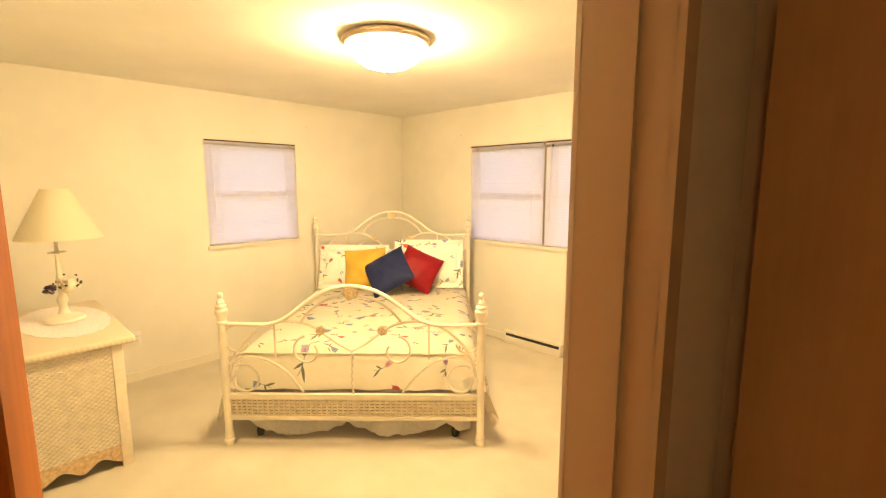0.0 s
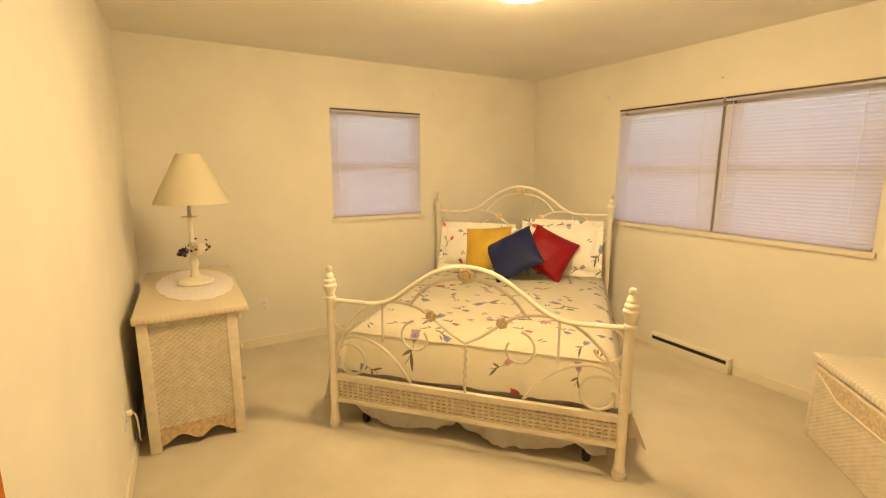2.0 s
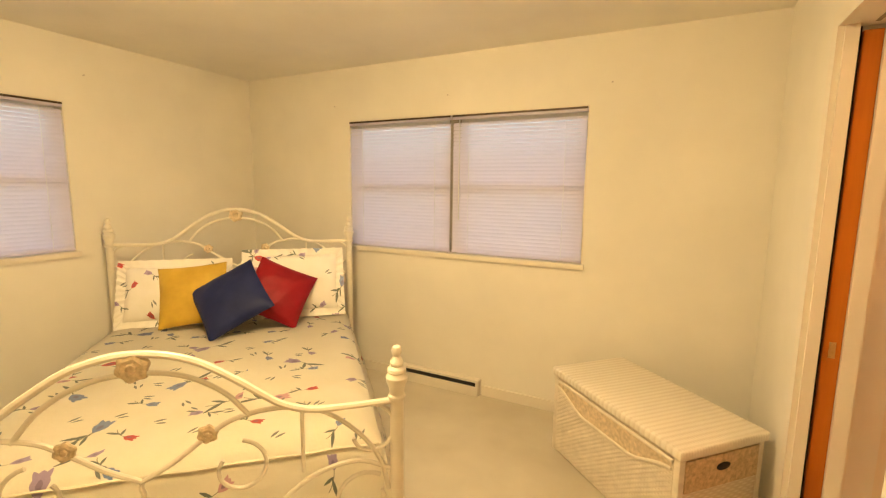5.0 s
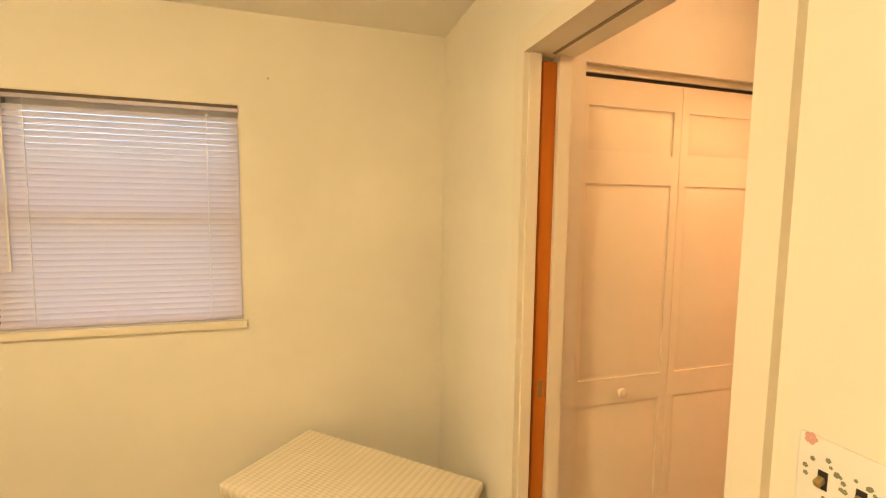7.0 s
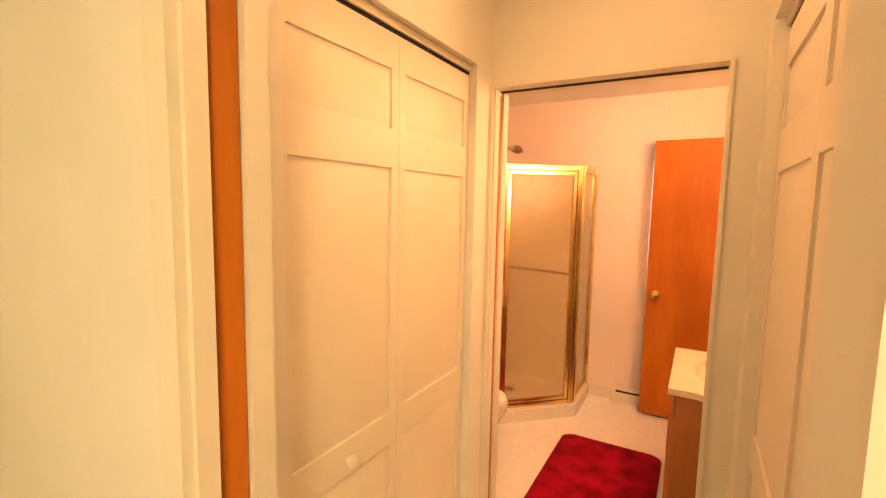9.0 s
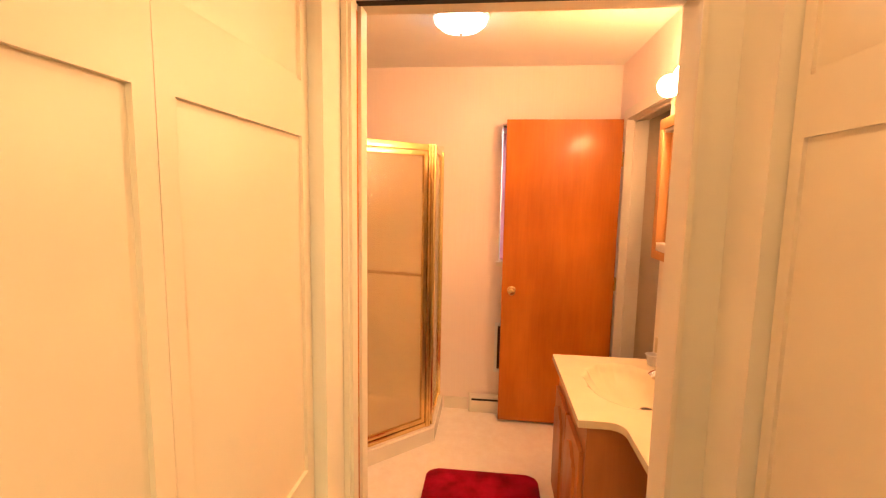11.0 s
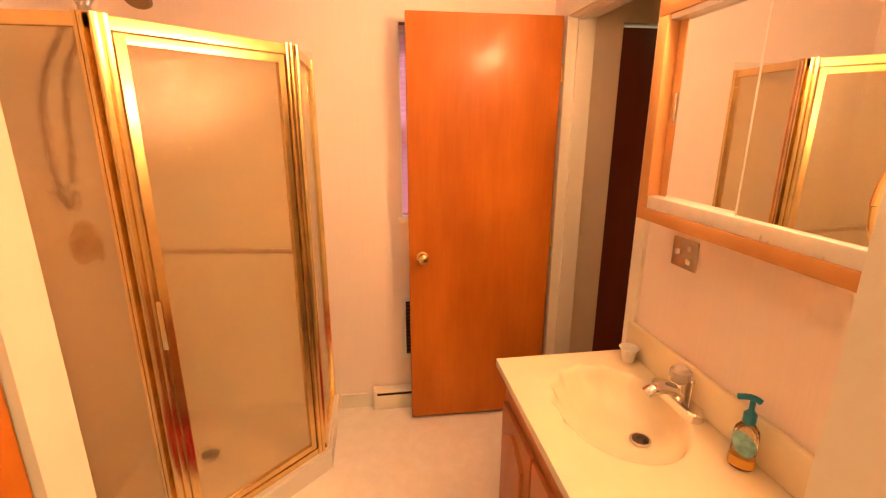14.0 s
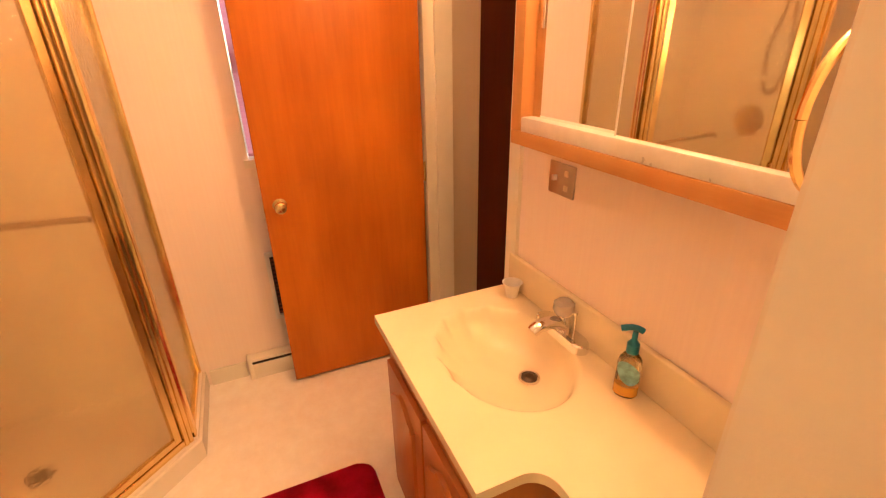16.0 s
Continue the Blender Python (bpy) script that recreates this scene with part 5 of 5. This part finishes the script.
part("drain", lathe([(0, 0.004), (0.012, 0.006), (0.016, 0.004), (0.022, 0.002), (0.024, -0.002), (0, -0.004)], 20, at=(2.37, 1.945, VT - 0.107)), M_AGED, wt, "dark pop-up drain")
part("drain_ring", lathe([(0.0245, -0.002), (0.025, 0.0015), (0.030, 0.002), (0.032, -0.002), (0.0245, -0.003)], 24, at=(2.37, 1.945, VT - 0.106)), M_CHROME, wt, "chrome drain ring")

vc = thing("vanity_cabinet", "honey oak bathroom vanity cabinet with arched panel doors", "cabinet", pose(2.055, BS + 0.002, 0))
cw, cd, ch = 0.645, 0.468, 0.748
part("body", boxes((0, 0.018, 0.0, cd - 0.02, 0.0, ch), (cw - 0.018, cw, 0.0, cd - 0.02, 0.0, ch), (0.018, cw - 0.018, 0, 0.012, 0, ch), (0.018, cw - 0.018, 0.012, cd - 0.02, 0.09, 0.108), (0.018, cw - 0.018, cd - 0.09, cd - 0.075, 0, 0.09)), M_OAKV, vc)
ff = bmesh.new()
for b in ((0, 0.04, 0.09, ch), (cw - 0.04, cw, 0.09, ch), (0.04, cw - 0.04, 0.09, 0.12), (0.04, cw - 0.04, ch - 0.13, ch), (cw / 2 - 0.02, cw / 2 + 0.02, 0.12, ch - 0.13)):
    bx(ff, b[0], b[1], cd - 0.02, cd, b[2], b[3])
part("face_frame", ff, M_OAKV, vc)
for a, b in ((0.025, cw / 2 - 0.006), (cw / 2 + 0.006, cw - 0.025)):
    d = part("door", box(a, b, cd, cd + 0.018, 0.10, ch - 0.115, 0.004), M_OAKV, vc, "oak door with an arched raised panel")
    pts = [(a + 0.05, 0.15), (b - 0.05, 0.15), (b - 0.05, ch - 0.21)]
    m = (a + b) / 2
    for i in range(1, 12):
        f = i / 12
        pts.append((b - 0.05 - (b - a - 0.10) * f, ch - 0.21 + 0.055 * math.sin(f * math.pi) ** 1.5))
    pts.append((a + 0.05, ch - 0.21))
    pn = moved(prism(pts, 0, 0.013, 0.010, 2), Matrix.Translation((0, cd + 0.018, 0)) @ Matrix.Rotation(radians(90), 4, 'X') @ Matrix.Diagonal((1, 1, -1, 1)))
    part("raised_panel", pn, M_OAKV, d)

# Faucet
fa = thing("faucet", "chrome centre-set faucet with a clear acrylic knob", "faucet", pose(2.38, 1.838, VT))
plate = [(0.076 * k + 0.027 * math.sin(a) * k, -0.026 * math.cos(a) * k) for k in (1, -1) for a in (math.pi * i / 10 for i in range(11))]
part("base_plate", prism(plate, 0, 0.028, 0.011, 3), M_CHROME, fa)
part("spout", moved(tube(smooth_line([(0, -0.005, 0.028), (0, 0.015, 0.046), (0, 0.045, 0.057), (0, 0.082, 0.054), (0, 0.102, 0.042)], 6), 0.017, seg=14, taper=lambda f: 1.25 - 0.35 * f), Matrix.Diagonal((1.25, 1, 1, 1))), M_CHROME, fa)
part("stem", lathe([(0.026, 0.022), (0.023, 0.050), (0.017, 0.066), (0.012, 0.072), (0, 0.072)], 16), M_CHROME, fa)
M_ACRYL = plain("clear_acrylic", (0.85, 0.8, 0.78), 0.1)
M_ACRYL.node_tree.nodes["Principled BSDF"].inputs["Transmission Weight"].default_value = 0.6
part("knob", lathe([(0.012, 0.070), (0.024, 0.075), (0.031, 0.090), (0.030, 0.108), (0.018, 0.118), (0, 0.119)], 12), M_ACRYL, fa, "clear acrylic knob")
part("lift_rod", tube([(-0.035, -0.014, 0.01), (-0.035, -0.014, 0.085)], 0.0025, lathe([(0, 0.083), (0.007, 0.087), (0.007, 0.095), (0, 0.099)], 10, at=(-0.035, -0.014, 0)), 6), M_CHROME, fa)

# Soap bottle and cup
so = thing("soap_bottle", "clear pump soap bottle with amber soap and a teal pump", "soap dispenser", pose(2.122, 1.85, VT, 0, 0, 41))
M_BOTTLE = plain("clear_bottle", (0.92, 0.84, 0.66), 0.08, wear=0.02)
M_BOTTLE.node_tree.nodes["Principled BSDF"].inputs["Transmission Weight"].default_value = 0.97
M_AMBER = plain("amber_soap", (0.75, 0.40, 0.06), 0.15)
M_TEAL = plain("teal_plastic", (0.0, 0.19, 0.29), 0.35)
flatten = Matrix.Diagonal((0.72, 0.50, 1, 1))


def label_patch():
    """A leaf-shaped label bent round one face of the bottle."""
    bm = bmesh.new()
    cols = []
    for i in range(13):
        a = radians(-60 + 120 * i / 12)
        h = 0.030 * max(0.05, math.cos(a * 1.35)) ** 0.7
        m = 0.072 + 0.012 * math.sin(a)
        p = (0.0290 * math.sin(a), 0.0203 * math.cos(a))
        cols.append((bm.verts.new((*p, m - h)), bm.verts.new((*p, m + h))))
    for (p, q), (r, s) in zip(cols, cols[1:]):
        bm.faces.new((p, r, s, q))
    return bm


part("bottle", moved(lathe([(0, 0.0), (0.034, 0.001), (0.038, 0.010), (0.038, 0.085), (0.034, 0.105), (0.018, 0.122), (0.013, 0.126), (0.013, 0.132), (0, 0.132)], 24), flatten), M_BOTTLE, so)
part("soap", moved(lathe([(0, 0.002), (0.0385, 0.006), (0.0388, 0.032), (0, 0.032)], 24), flatten), M_AMBER, so, "amber liquid soap")
part("label", label_patch(), plain("teal_white_label", (0.25, 0.55, 0.58), 0.4, wear=0.6, scale=45), so, "teal and white label")
part("collar", lathe([(0.014, 0.122), (0.014, 0.145), (0.010, 0.150), (0.006, 0.156), (0.006, 0.178), (0, 0.178)], 18), M_TEAL, so, "teal collar")
part("pump_head", tube(smooth_line([(-0.016, 0, 0.181), (-0.005, 0, 0.186), (0.010, 0, 0.186), (0.030, 0, 0.179)], 5), 0.0072, seg=12), M_TEAL, so, "teal pump head")
cu = solid("cup", lathe([(0, 0.002), (0.019, 0), (0.020, 0.004), (0.025, 0.036), (0.030, 0.048), (0.034, 0.052), (0.029, 0.052), (0.023, 0.037), (0.018, 0.008), (0, 0.006)], 24), M_WHITE, "small white plastic cup on the vanity top", "cup", pose(2.634, 1.845, VT))

# Mirror cabinet
mc = thing("mirror_cabinet", "honey oak framed medicine cabinet with sliding mirror doors", "mirror cabinet", pose(1.80, BS + 0.002, 1.297))
mw, md, mh = 0.80, 0.106, 0.608
part("carcass", boxes((0, mw, 0, 0.06, 0, mh)), M_OAK, mc)
for b in ((0, mw, 0, 0.037), (0, mw, mh - 0.045, mh)):
    part("frame_rail", box(b[0], b[1], 0.06, md, b[2], b[3], 0.003), M_OAK, mc)
for b in ((0, 0.045), (mw - 0.045, mw)):
    part("frame_stile", box(b[0], b[1], 0.06, md, 0.037, mh - 0.045, 0.003), M_OAKP, mc)
M_TRACK = plain("white_aluminium_track", (0.75, 0.72, 0.66), 0.3, 0.2)
part("lower_track", box(0.045, mw - 0.045, 0.06, 0.1045, 0.037, 0.074, 0.004), M_TRACK, mc, "pale metal track")
part("upper_track", box(0.045, mw - 0.045, 0.06, 0.099, mh - 0.06, mh - 0.045, 0.002), M_TRACK, mc, "pale metal track")
M_MIRROR = bpy.data.materials.new("mirror_silver")
M_MIRROR.use_nodes = True
_mm = M_MIRROR.node_tree.nodes["Principled BSDF"]
_mm.inputs["Metallic"].default_value = 1.0
_mm.inputs["Roughness"].default_value = 0.01
_mm.inputs["Base Color"].default_value = (0.86, 0.87, 0.85, 1)
part("mirror_door", boxes((0.40, mw - 0.085, 0.066, 0.074, 0.074, mh - 0.06)), M_MIRROR, mc, "sliding mirror pane")
part("mirror_door", boxes((0.047, 0.43, 0.082, 0.090, 0.074, mh - 0.06)), M_MIRROR, mc, "sliding mirror pane")
part("pane_edge", boxes((0.43, 0.434, 0.081, 0.091, 0.074, mh - 0.06)), M_TRACK, mc)
part("stile_strip", boxes((mw - 0.085, mw - 0.047, 0.062, 0.07, 0.072, mh - 0.06)), M_OAKP, mc)
part("finger_pull", box(mw - 0.082, mw - 0.07, 0.07, 0.079, 0.28, 0.36, 0.003), M_CHROME, mc, "chrome finger pull")

so2 = thing("switch_outlet_plate", "brushed steel plate with a switch and an outlet", "light switch", pose(2.495, BS, 1.204, 0, 0, 180))
part("plate", box(-0.054, 0.054, -0.006, 0, -0.045, 0.045, 0.003), M_STEEL, so2)
part("toggle", box(-0.028, -0.018, -0.018, -0.005, -0.006, 0.010, 0.002), M_WHITE, so2)
for z in (-0.02, 0.02):
    part("socket_face", box(0.014, 0.030, -0.0085, -0.005, z - 0.008, z + 0.008, 0.003), M_TRIM, so2)

# ---- shower stall across the corner ----
M_ACRYLIC = plain("beige_acrylic", (0.78, 0.70, 0.58), 0.25, wear=0.05, scale=4)
A, B, C, D = (BE, 2.985), (3.20, 2.985), (2.77, 3.44), (2.77, N)
sh = thing("shower_stall", "neo-angle corner shower with brass frame and pebbled glass", "shower", pose(0, 0, 0))
out = [(BE - 0.002, 2.945), (3.183, 2.945), (2.722, 3.425), (2.722, N - 0.002)]
curb_in = [(BE - 0.012, 3.035), (3.222, 3.035), (2.825, 3.455), (2.825, N - 0.012)]
bm = bmesh.new()
oc = [bm.verts.new((x, y, 0)) for x, y in out + [(BE - 0.002, N - 0.002)]]
ot = [bm.verts.new((x, y, 0.10)) for x, y in out + [(BE - 0.002, N - 0.002)]]
it = [bm.verts.new((x, y, 0.10)) for x, y in curb_in + [(BE - 0.012, N - 0.012)]]
ib = [bm.verts.new((x + 0.008, y + 0.008, 0.045)) if i < 4 else bm.verts.new((x, y, 0.045)) for i, (x, y) in enumerate(curb_in + [(BE - 0.02, N - 0.02)])]
for i in range(5):
    k = (i + 1) % 5
    bm.faces.new((oc[i], oc[k], ot[k], ot[i]))
    bm.faces.new((ot[i], ot[k], it[k], it[i]))
    bm.faces.new((it[i], it[k], ib[k], ib[i]))
bm.faces.new(ib)
bm.faces.new(oc[::-1])
bmesh.ops.bevel(bm, geom=[e for e in bm.edges if all(abs(v.co.z - 0.10) < 1e-4 for v in e.verts)], offset=0.012, segments=3, affect='EDGES')
part("base_tray", bm, M_ACRYLIC, sh, "cream acrylic tray with raised curb")
part("wall_panel", boxes((2.745, BE - 0.012, N - 0.012, N - 0.002, 0.10, 1.90)), M_ACRYLIC, sh, "smooth acrylic wall panel")
part("wall_panel", boxes((BE - 0.012, BE - 0.002, 2.965, N - 0.012, 0.10, 1.90)), M_ACRYLIC, sh, "smooth acrylic wall panel")
part("drain", lathe([(0, 0.003), (0.03, 0.004), (0.042, 0.002), (0.044, -0.002), (0, -0.002)], 20, at=(3.288, 3.52, 0.047)), M_AGED, sh, "dark round drain grate")
M_TOWELBAR = plain("satin_bronze", (0.38, 0.27, 0.17), 0.35, 0.6)
pg = Nodes("pebbled_glass")
pv = pg.coords()
pg.bsdf.inputs["Base Color"].default_value = (0.82, 0.69, 0.47, 1)
pg.bsdf.inputs["Transmission Weight"].default_value = 0.9
pg.bsdf.inputs["Roughness"].default_value = 0.17
pg.bsdf.inputs["IOR"].default_value = 1.25
pw = pg.add("ShaderNodeTexVoronoi", Scale=55.0)
pg.to(pv, pw.inputs["Vector"])
pg.bump(pw.outputs["Distance"], 0.2, 0.004)
pg.bsdf.inputs["Coat Weight"].default_value = 0.4
pg.bsdf.inputs["Coat Roughness"].default_value = 0.03
pb = pg.add("ShaderNodeBump", Strength=0.32, Distance=0.006)
pg.to(pw.outputs["Distance"], pb.inputs["Height"])
pg.to(pb.outputs[0], pg.bsdf.inputs["Coat Normal"])
M_PEBBLE = pg.mat


def bar(p, q, z0, z1, half):
    """An upright flat bar from p to q in the plan."""
    d = (Vector(q) - Vector(p)).normalized()
    s = Vector((-d.y, d.x)) * half
    pts = [Vector(p) + s, Vector(p) - s, Vector(q) - s, Vector(q) + s]
    return prism([(v.x, v.y) for v in pts], z0, z1, 0.003, 2)


def ridged_bar(p, q, z0, z1, half, ridges=2):
    """A bar with shallow flutes along both faces."""
    d = Vector(q) - Vector(p)
    dn = d.normalized()
    s = Vector((-dn.y, dn.x))
    steps = []
    for i in range(ridges):
        for f, h in ((0.0, 0.0), (0.12, 0.004), (0.5, 0.0055), (0.88, 0.004), (0.99, 0.0)):
            steps.append(((i + f) / ridges, half + h))
    left = [Vector(p) + d * f - s * h for f, h in steps]
    right = [Vector(p) + d * f + s * h for f, h in steps]
    return prism([(v.x, v.y) for v in left + right[::-1]], z0, z1)


def along(p, q, f):
    return (p[0] + (q[0] - p[0]) * f, p[1] + (q[1] - p[1]) * f)


for p, q, name in ((A, B, "side_panel"), (B, C, "shower_door"), (C, D, "side_panel")):
    ln = math.dist(p, q)
    e = 0.022 / ln
    for z0, z1, h in ((1.822, 1.858, 0.016), (0.10, 0.128, 0.016)):
        part("brass_rail", bar(p, q, z0, z1, h), M_BRASS, sh)
    g = part("glass_pane", bar(along(p, q, e), along(p, q, 1 - e), 0.128, 1.822, 0.003), M_PEBBLE, sh, "pebbled obscure glass")
    g.visible_shadow = False
# Posts, and the door's own frame
for p, q in ((B, along(B, A, 0.09)), (B, along(B, C, 0.06)), (C, along(C, B, 0.075)), (C, along(C, D, 0.06)), (along(A, B, 0.05), A), (D, along(D, C, 0.05))):
    part("brass_post", ridged_bar(p, q, 0.10, 1.860, 0.017), M_BRASS, sh)
d0, d1 = along(B, C, 0.068), along(B, C, 0.915)
for z0, z1 in ((1.79, 1.818), (0.132, 0.158)):
    part("door_rail", bar(d0, d1, z0, z1, 0.011), M_BRASS, sh)
for p, q in ((d0, along(B, C, 0.105)), (along(B, C, 0.87), d1)):
    part("door_stile", bar(p, q, 0.132, 1.818, 0.012), M_BRASS, sh)
nrm = Vector((C[1] - B[1], -(C[0] - B[0]), 0)).normalized()
tb0 = Vector((3.185, 3.055, 1.07))
tb1 = Vector((3.195, 3.53, 1.07))
part("towel_bar", tube([tb0 - nrm * 0.03, tb0, tb1, tb1 + Vector((0, 0.02, -0.02))], 0.011, seg=10), M_TOWELBAR, sh, "satin metal towel bar")
pull = Vector((*along(B, C, 0.93), 0)) - nrm * 0.02
part("door_pull", moved(box(-0.006, 0.006, -0.012, 0.012, 0.86, 1.03, 0.004), Matrix.Translation(pull)), M_BRASS, sh)

ss = thing("hand_shower", "chrome hand shower with hose on an arm above the stall", "shower head", pose(3.20, N - 0.012, 2.04))
part("arm", tube(smooth_line([(0, 0, 0), (-0.01, -0.08, 0.008), (-0.06, -0.17, -0.045), (-0.12, -0.23, -0.115)], 6), 0.012), M_STEEL, ss)
part("rose", moved(lathe([(0.034, 0), (0.031, 0.008), (0.014, 0.014), (0, 0.014)], 18), Matrix.Rotation(radians(90), 4, 'X')), M_STEEL, ss)
part("holder", moved(lathe([(0.014, -0.03), (0.020, -0.02), (0.022, 0.012), (0.016, 0.022)], 14), Matrix.Translation((-0.132, -0.238, -0.125)) @ Matrix.Rotation(radians(25), 4, 'Y')), M_STEEL, ss)
part("handle", tube(smooth_line([(-0.145, -0.24, -0.165), (-0.13, -0.24, -0.115), (-0.10, -0.25, -0.065), (-0.04, -0.275, -0.035), (0.03, -0.31, -0.024)], 6), 0.015, seg=12, taper=lambda f: 0.75 + 0.45 * f), M_STEEL, ss, "curved chrome handle")
part("spray_head", moved(lathe([(0, -0.012), (0.026, -0.008), (0.044, 0.008), (0.046, 0.022), (0.038, 0.030), (0, 0.031)], 22), Matrix.Translation((0.055, -0.325, -0.022)) @ Matrix.Rotation(radians(25), 4, 'Y') @ Matrix.Rotation(radians(180), 4, 'X')), M_TOWELBAR, ss, "dull bronze spray face")
part("hose", tube(smooth_line([(-0.145, -0.24, -0.16), (-0.11, -0.13, -0.36), (-0.02, -0.05, -0.58), (-0.05, -0.035, -0.78), (-0.12, -0.045, -0.70), (-0.11, -0.05, -0.40), (-0.125, -0.20, -0.13)], 8), 0.009), M_TOWELBAR, ss, "ribbed metal hose")
sv = thing("shower_valve", "round brass shower valve with lever on the shower wall", "shower valve", pose(3.22, N - 0.012, 1.10))
part("plate", moved(lathe([(0.085, 0), (0.080, 0.010), (0.030, 0.016), (0.028, 0.05), (0, 0.05)], 26), Matrix.Rotation(radians(90), 4, 'X')), M_BRASS, sv)
part("lever", box(-0.012, 0.012, -0.065, -0.045, -0.08, 0.012, 0.005), M_BRASS, sv)
sd = thing("soap_dish", "small acrylic soap shelf on the shower wall", "soap dish", pose(3.18, N - 0.012, 1.33))
part("tray", box(-0.10, 0.10, -0.075, 0, -0.012, 0.0, 0.006, 3), M_ACRYLIC, sd)
part("lip", box(-0.10, 0.10, -0.078, -0.068, 0.0, 0.016, 0.003), M_ACRYLIC, sd)

# Brass towel ring on the wall beside the vanity
tr_ = thing("towel_ring", "polished brass towel ring on the wall beside the mirror", "towel ring", pose(BW2, 2.005, 1.475))
part("ring", tube([(0.058, 0.085 * math.cos(2 * math.pi * i / 40), 0.085 * math.sin(2 * math.pi * i / 40)) for i in range(41)], 0.0055, seg=10), M_BRASS, tr_)
part("post", moved(lathe([(0.026, 0), (0.024, 0.008), (0.012, 0.014), (0.010, 0.045), (0.014, 0.052), (0.014, 0.064), (0, 0.068)], 18), Matrix.Translation((0.001, 0, 0.085)) @ Matrix.Rotation(radians(90), 4, 'Y')), M_BRASS, tr_)

# ---- toilet beside the shower ----
M_PORC = plain("white_porcelain", (0.80, 0.76, 0.70), 0.12, wear=0.03)
to = thing("toilet", "white porcelain toilet with closed lid beside the shower", "toilet", pose(2.23, N - 0.02, 0))


def oval(rx, ry, z, cy, n=28):
    return [(rx * math.cos(2 * math.pi * i / n), cy + ry * math.sin(2 * math.pi * i / n), z) for i in range(n)]


def loft(rings):
    bm = bmesh.new()
    v = [[bm.verts.new(p) for p in r] for r in rings]
    n = len(v[0])
    for a, b in zip(v, v[1:]):
        for i in range(n):
            bm.faces.new((a[i], a[(i + 1) % n], b[(i + 1) % n], b[i]))
    bm.faces.new(v[0][::-1])
    bm.faces.new(v[-1])
    return bm


part("bowl", loft([oval(0.11, 0.20, 0, -0.38), oval(0.105, 0.19, 0.04, -0.38), (oval(0.095, 0.17, 0.15, -0.38)), oval(0.14, 0.21, 0.28, -0.43), oval(0.178, 0.235, 0.36, -0.45), oval(0.182, 0.24, 0.39, -0.45)]), M_PORC, to)
part("seat", loft([oval(0.180, 0.238, 0.392, -0.45), oval(0.186, 0.244, 0.400, -0.45), oval(0.184, 0.242, 0.412, -0.45)]), M_PORC, to)
part("lid", loft([oval(0.182, 0.238, 0.415, -0.45), oval(0.186, 0.242, 0.422, -0.45), oval(0.176, 0.232, 0.436, -0.45)]), M_PORC, to)
part("tank", box(-0.22, 0.22, -0.19, 0, 0.38, 0.70, 0.02, 3), M_PORC, to)
part("tank_lid", box(-0.23, 0.23, -0.20, 0.005, 0.702, 0.735, 0.012, 3), M_PORC, to)
part("flush_lever", box(-0.18, -0.10, -0.21, -0.192, 0.63, 0.645, 0.004), M_CHROME, to)

# ---- bath rug ----
rug_pts = []
for cx, cy, a0 in ((2.80, 2.88, 0), (2.03, 2.88, 90), (2.03, 2.39, 180), (2.80, 2.39, 270)):
    for i in range(7):
        a = radians(a0 + 15 * i)
        rug_pts.append((cx + 0.06 * math.cos(a), cy + 0.06 * math.sin(a)))
rg = Nodes("crimson_shag")
rv = rg.coords()
rf = rg.noise(rv, 9, 4)
rg.to(rg.ramp(rf, [(0.35, (0.22, 0.0015, 0.010)), (0.65, (0.44, 0.004, 0.024))]), rg.bsdf.inputs["Base Color"])
rg.bsdf.inputs["Roughness"].default_value = 0.9
rg.bsdf.inputs["Specular IOR Level"].default_value = 0.1
rg.bump(rg.noise(rv, 240, 3), 0.9, 0.008)
solid("bath_rug", prism(rug_pts, 0.0005, 0.024, 0.010, 3), rg.mat, "crimson shag bath rug with rounded corners", "rug")

# Recessed wall grille half hidden behind the open door
wg = thing("wall_grille", "white framed dark grille low on the bathroom wall", "vent", pose(BE, 2.575, 0.30, 0, 0, -90))
part("frame", boxes((0, 0.02, -0.02, -0.0005, 0, 0.36), (0.28, 0.30, -0.02, -0.0005, 0, 0.36), (0.02, 0.28, -0.02, -0.0005, 0, 0.02), (0.02, 0.28, -0.02, -0.0005, 0.34, 0.36)), M_WHITE, wg)
part("backing", boxes((0.02, 0.28, -0.006, -0.001, 0.02, 0.34)), M_DARK, wg)
for i in range(14):
    part("slat", boxes((0.02, 0.28, -0.016, -0.007, 0.03 + i * 0.022, 0.037 + i * 0.022)), plain("dark_red_grille", (0.10, 0.03, 0.02), 0.5) if i == 0 else bpy.data.materials["dark_red_grille"], wg)
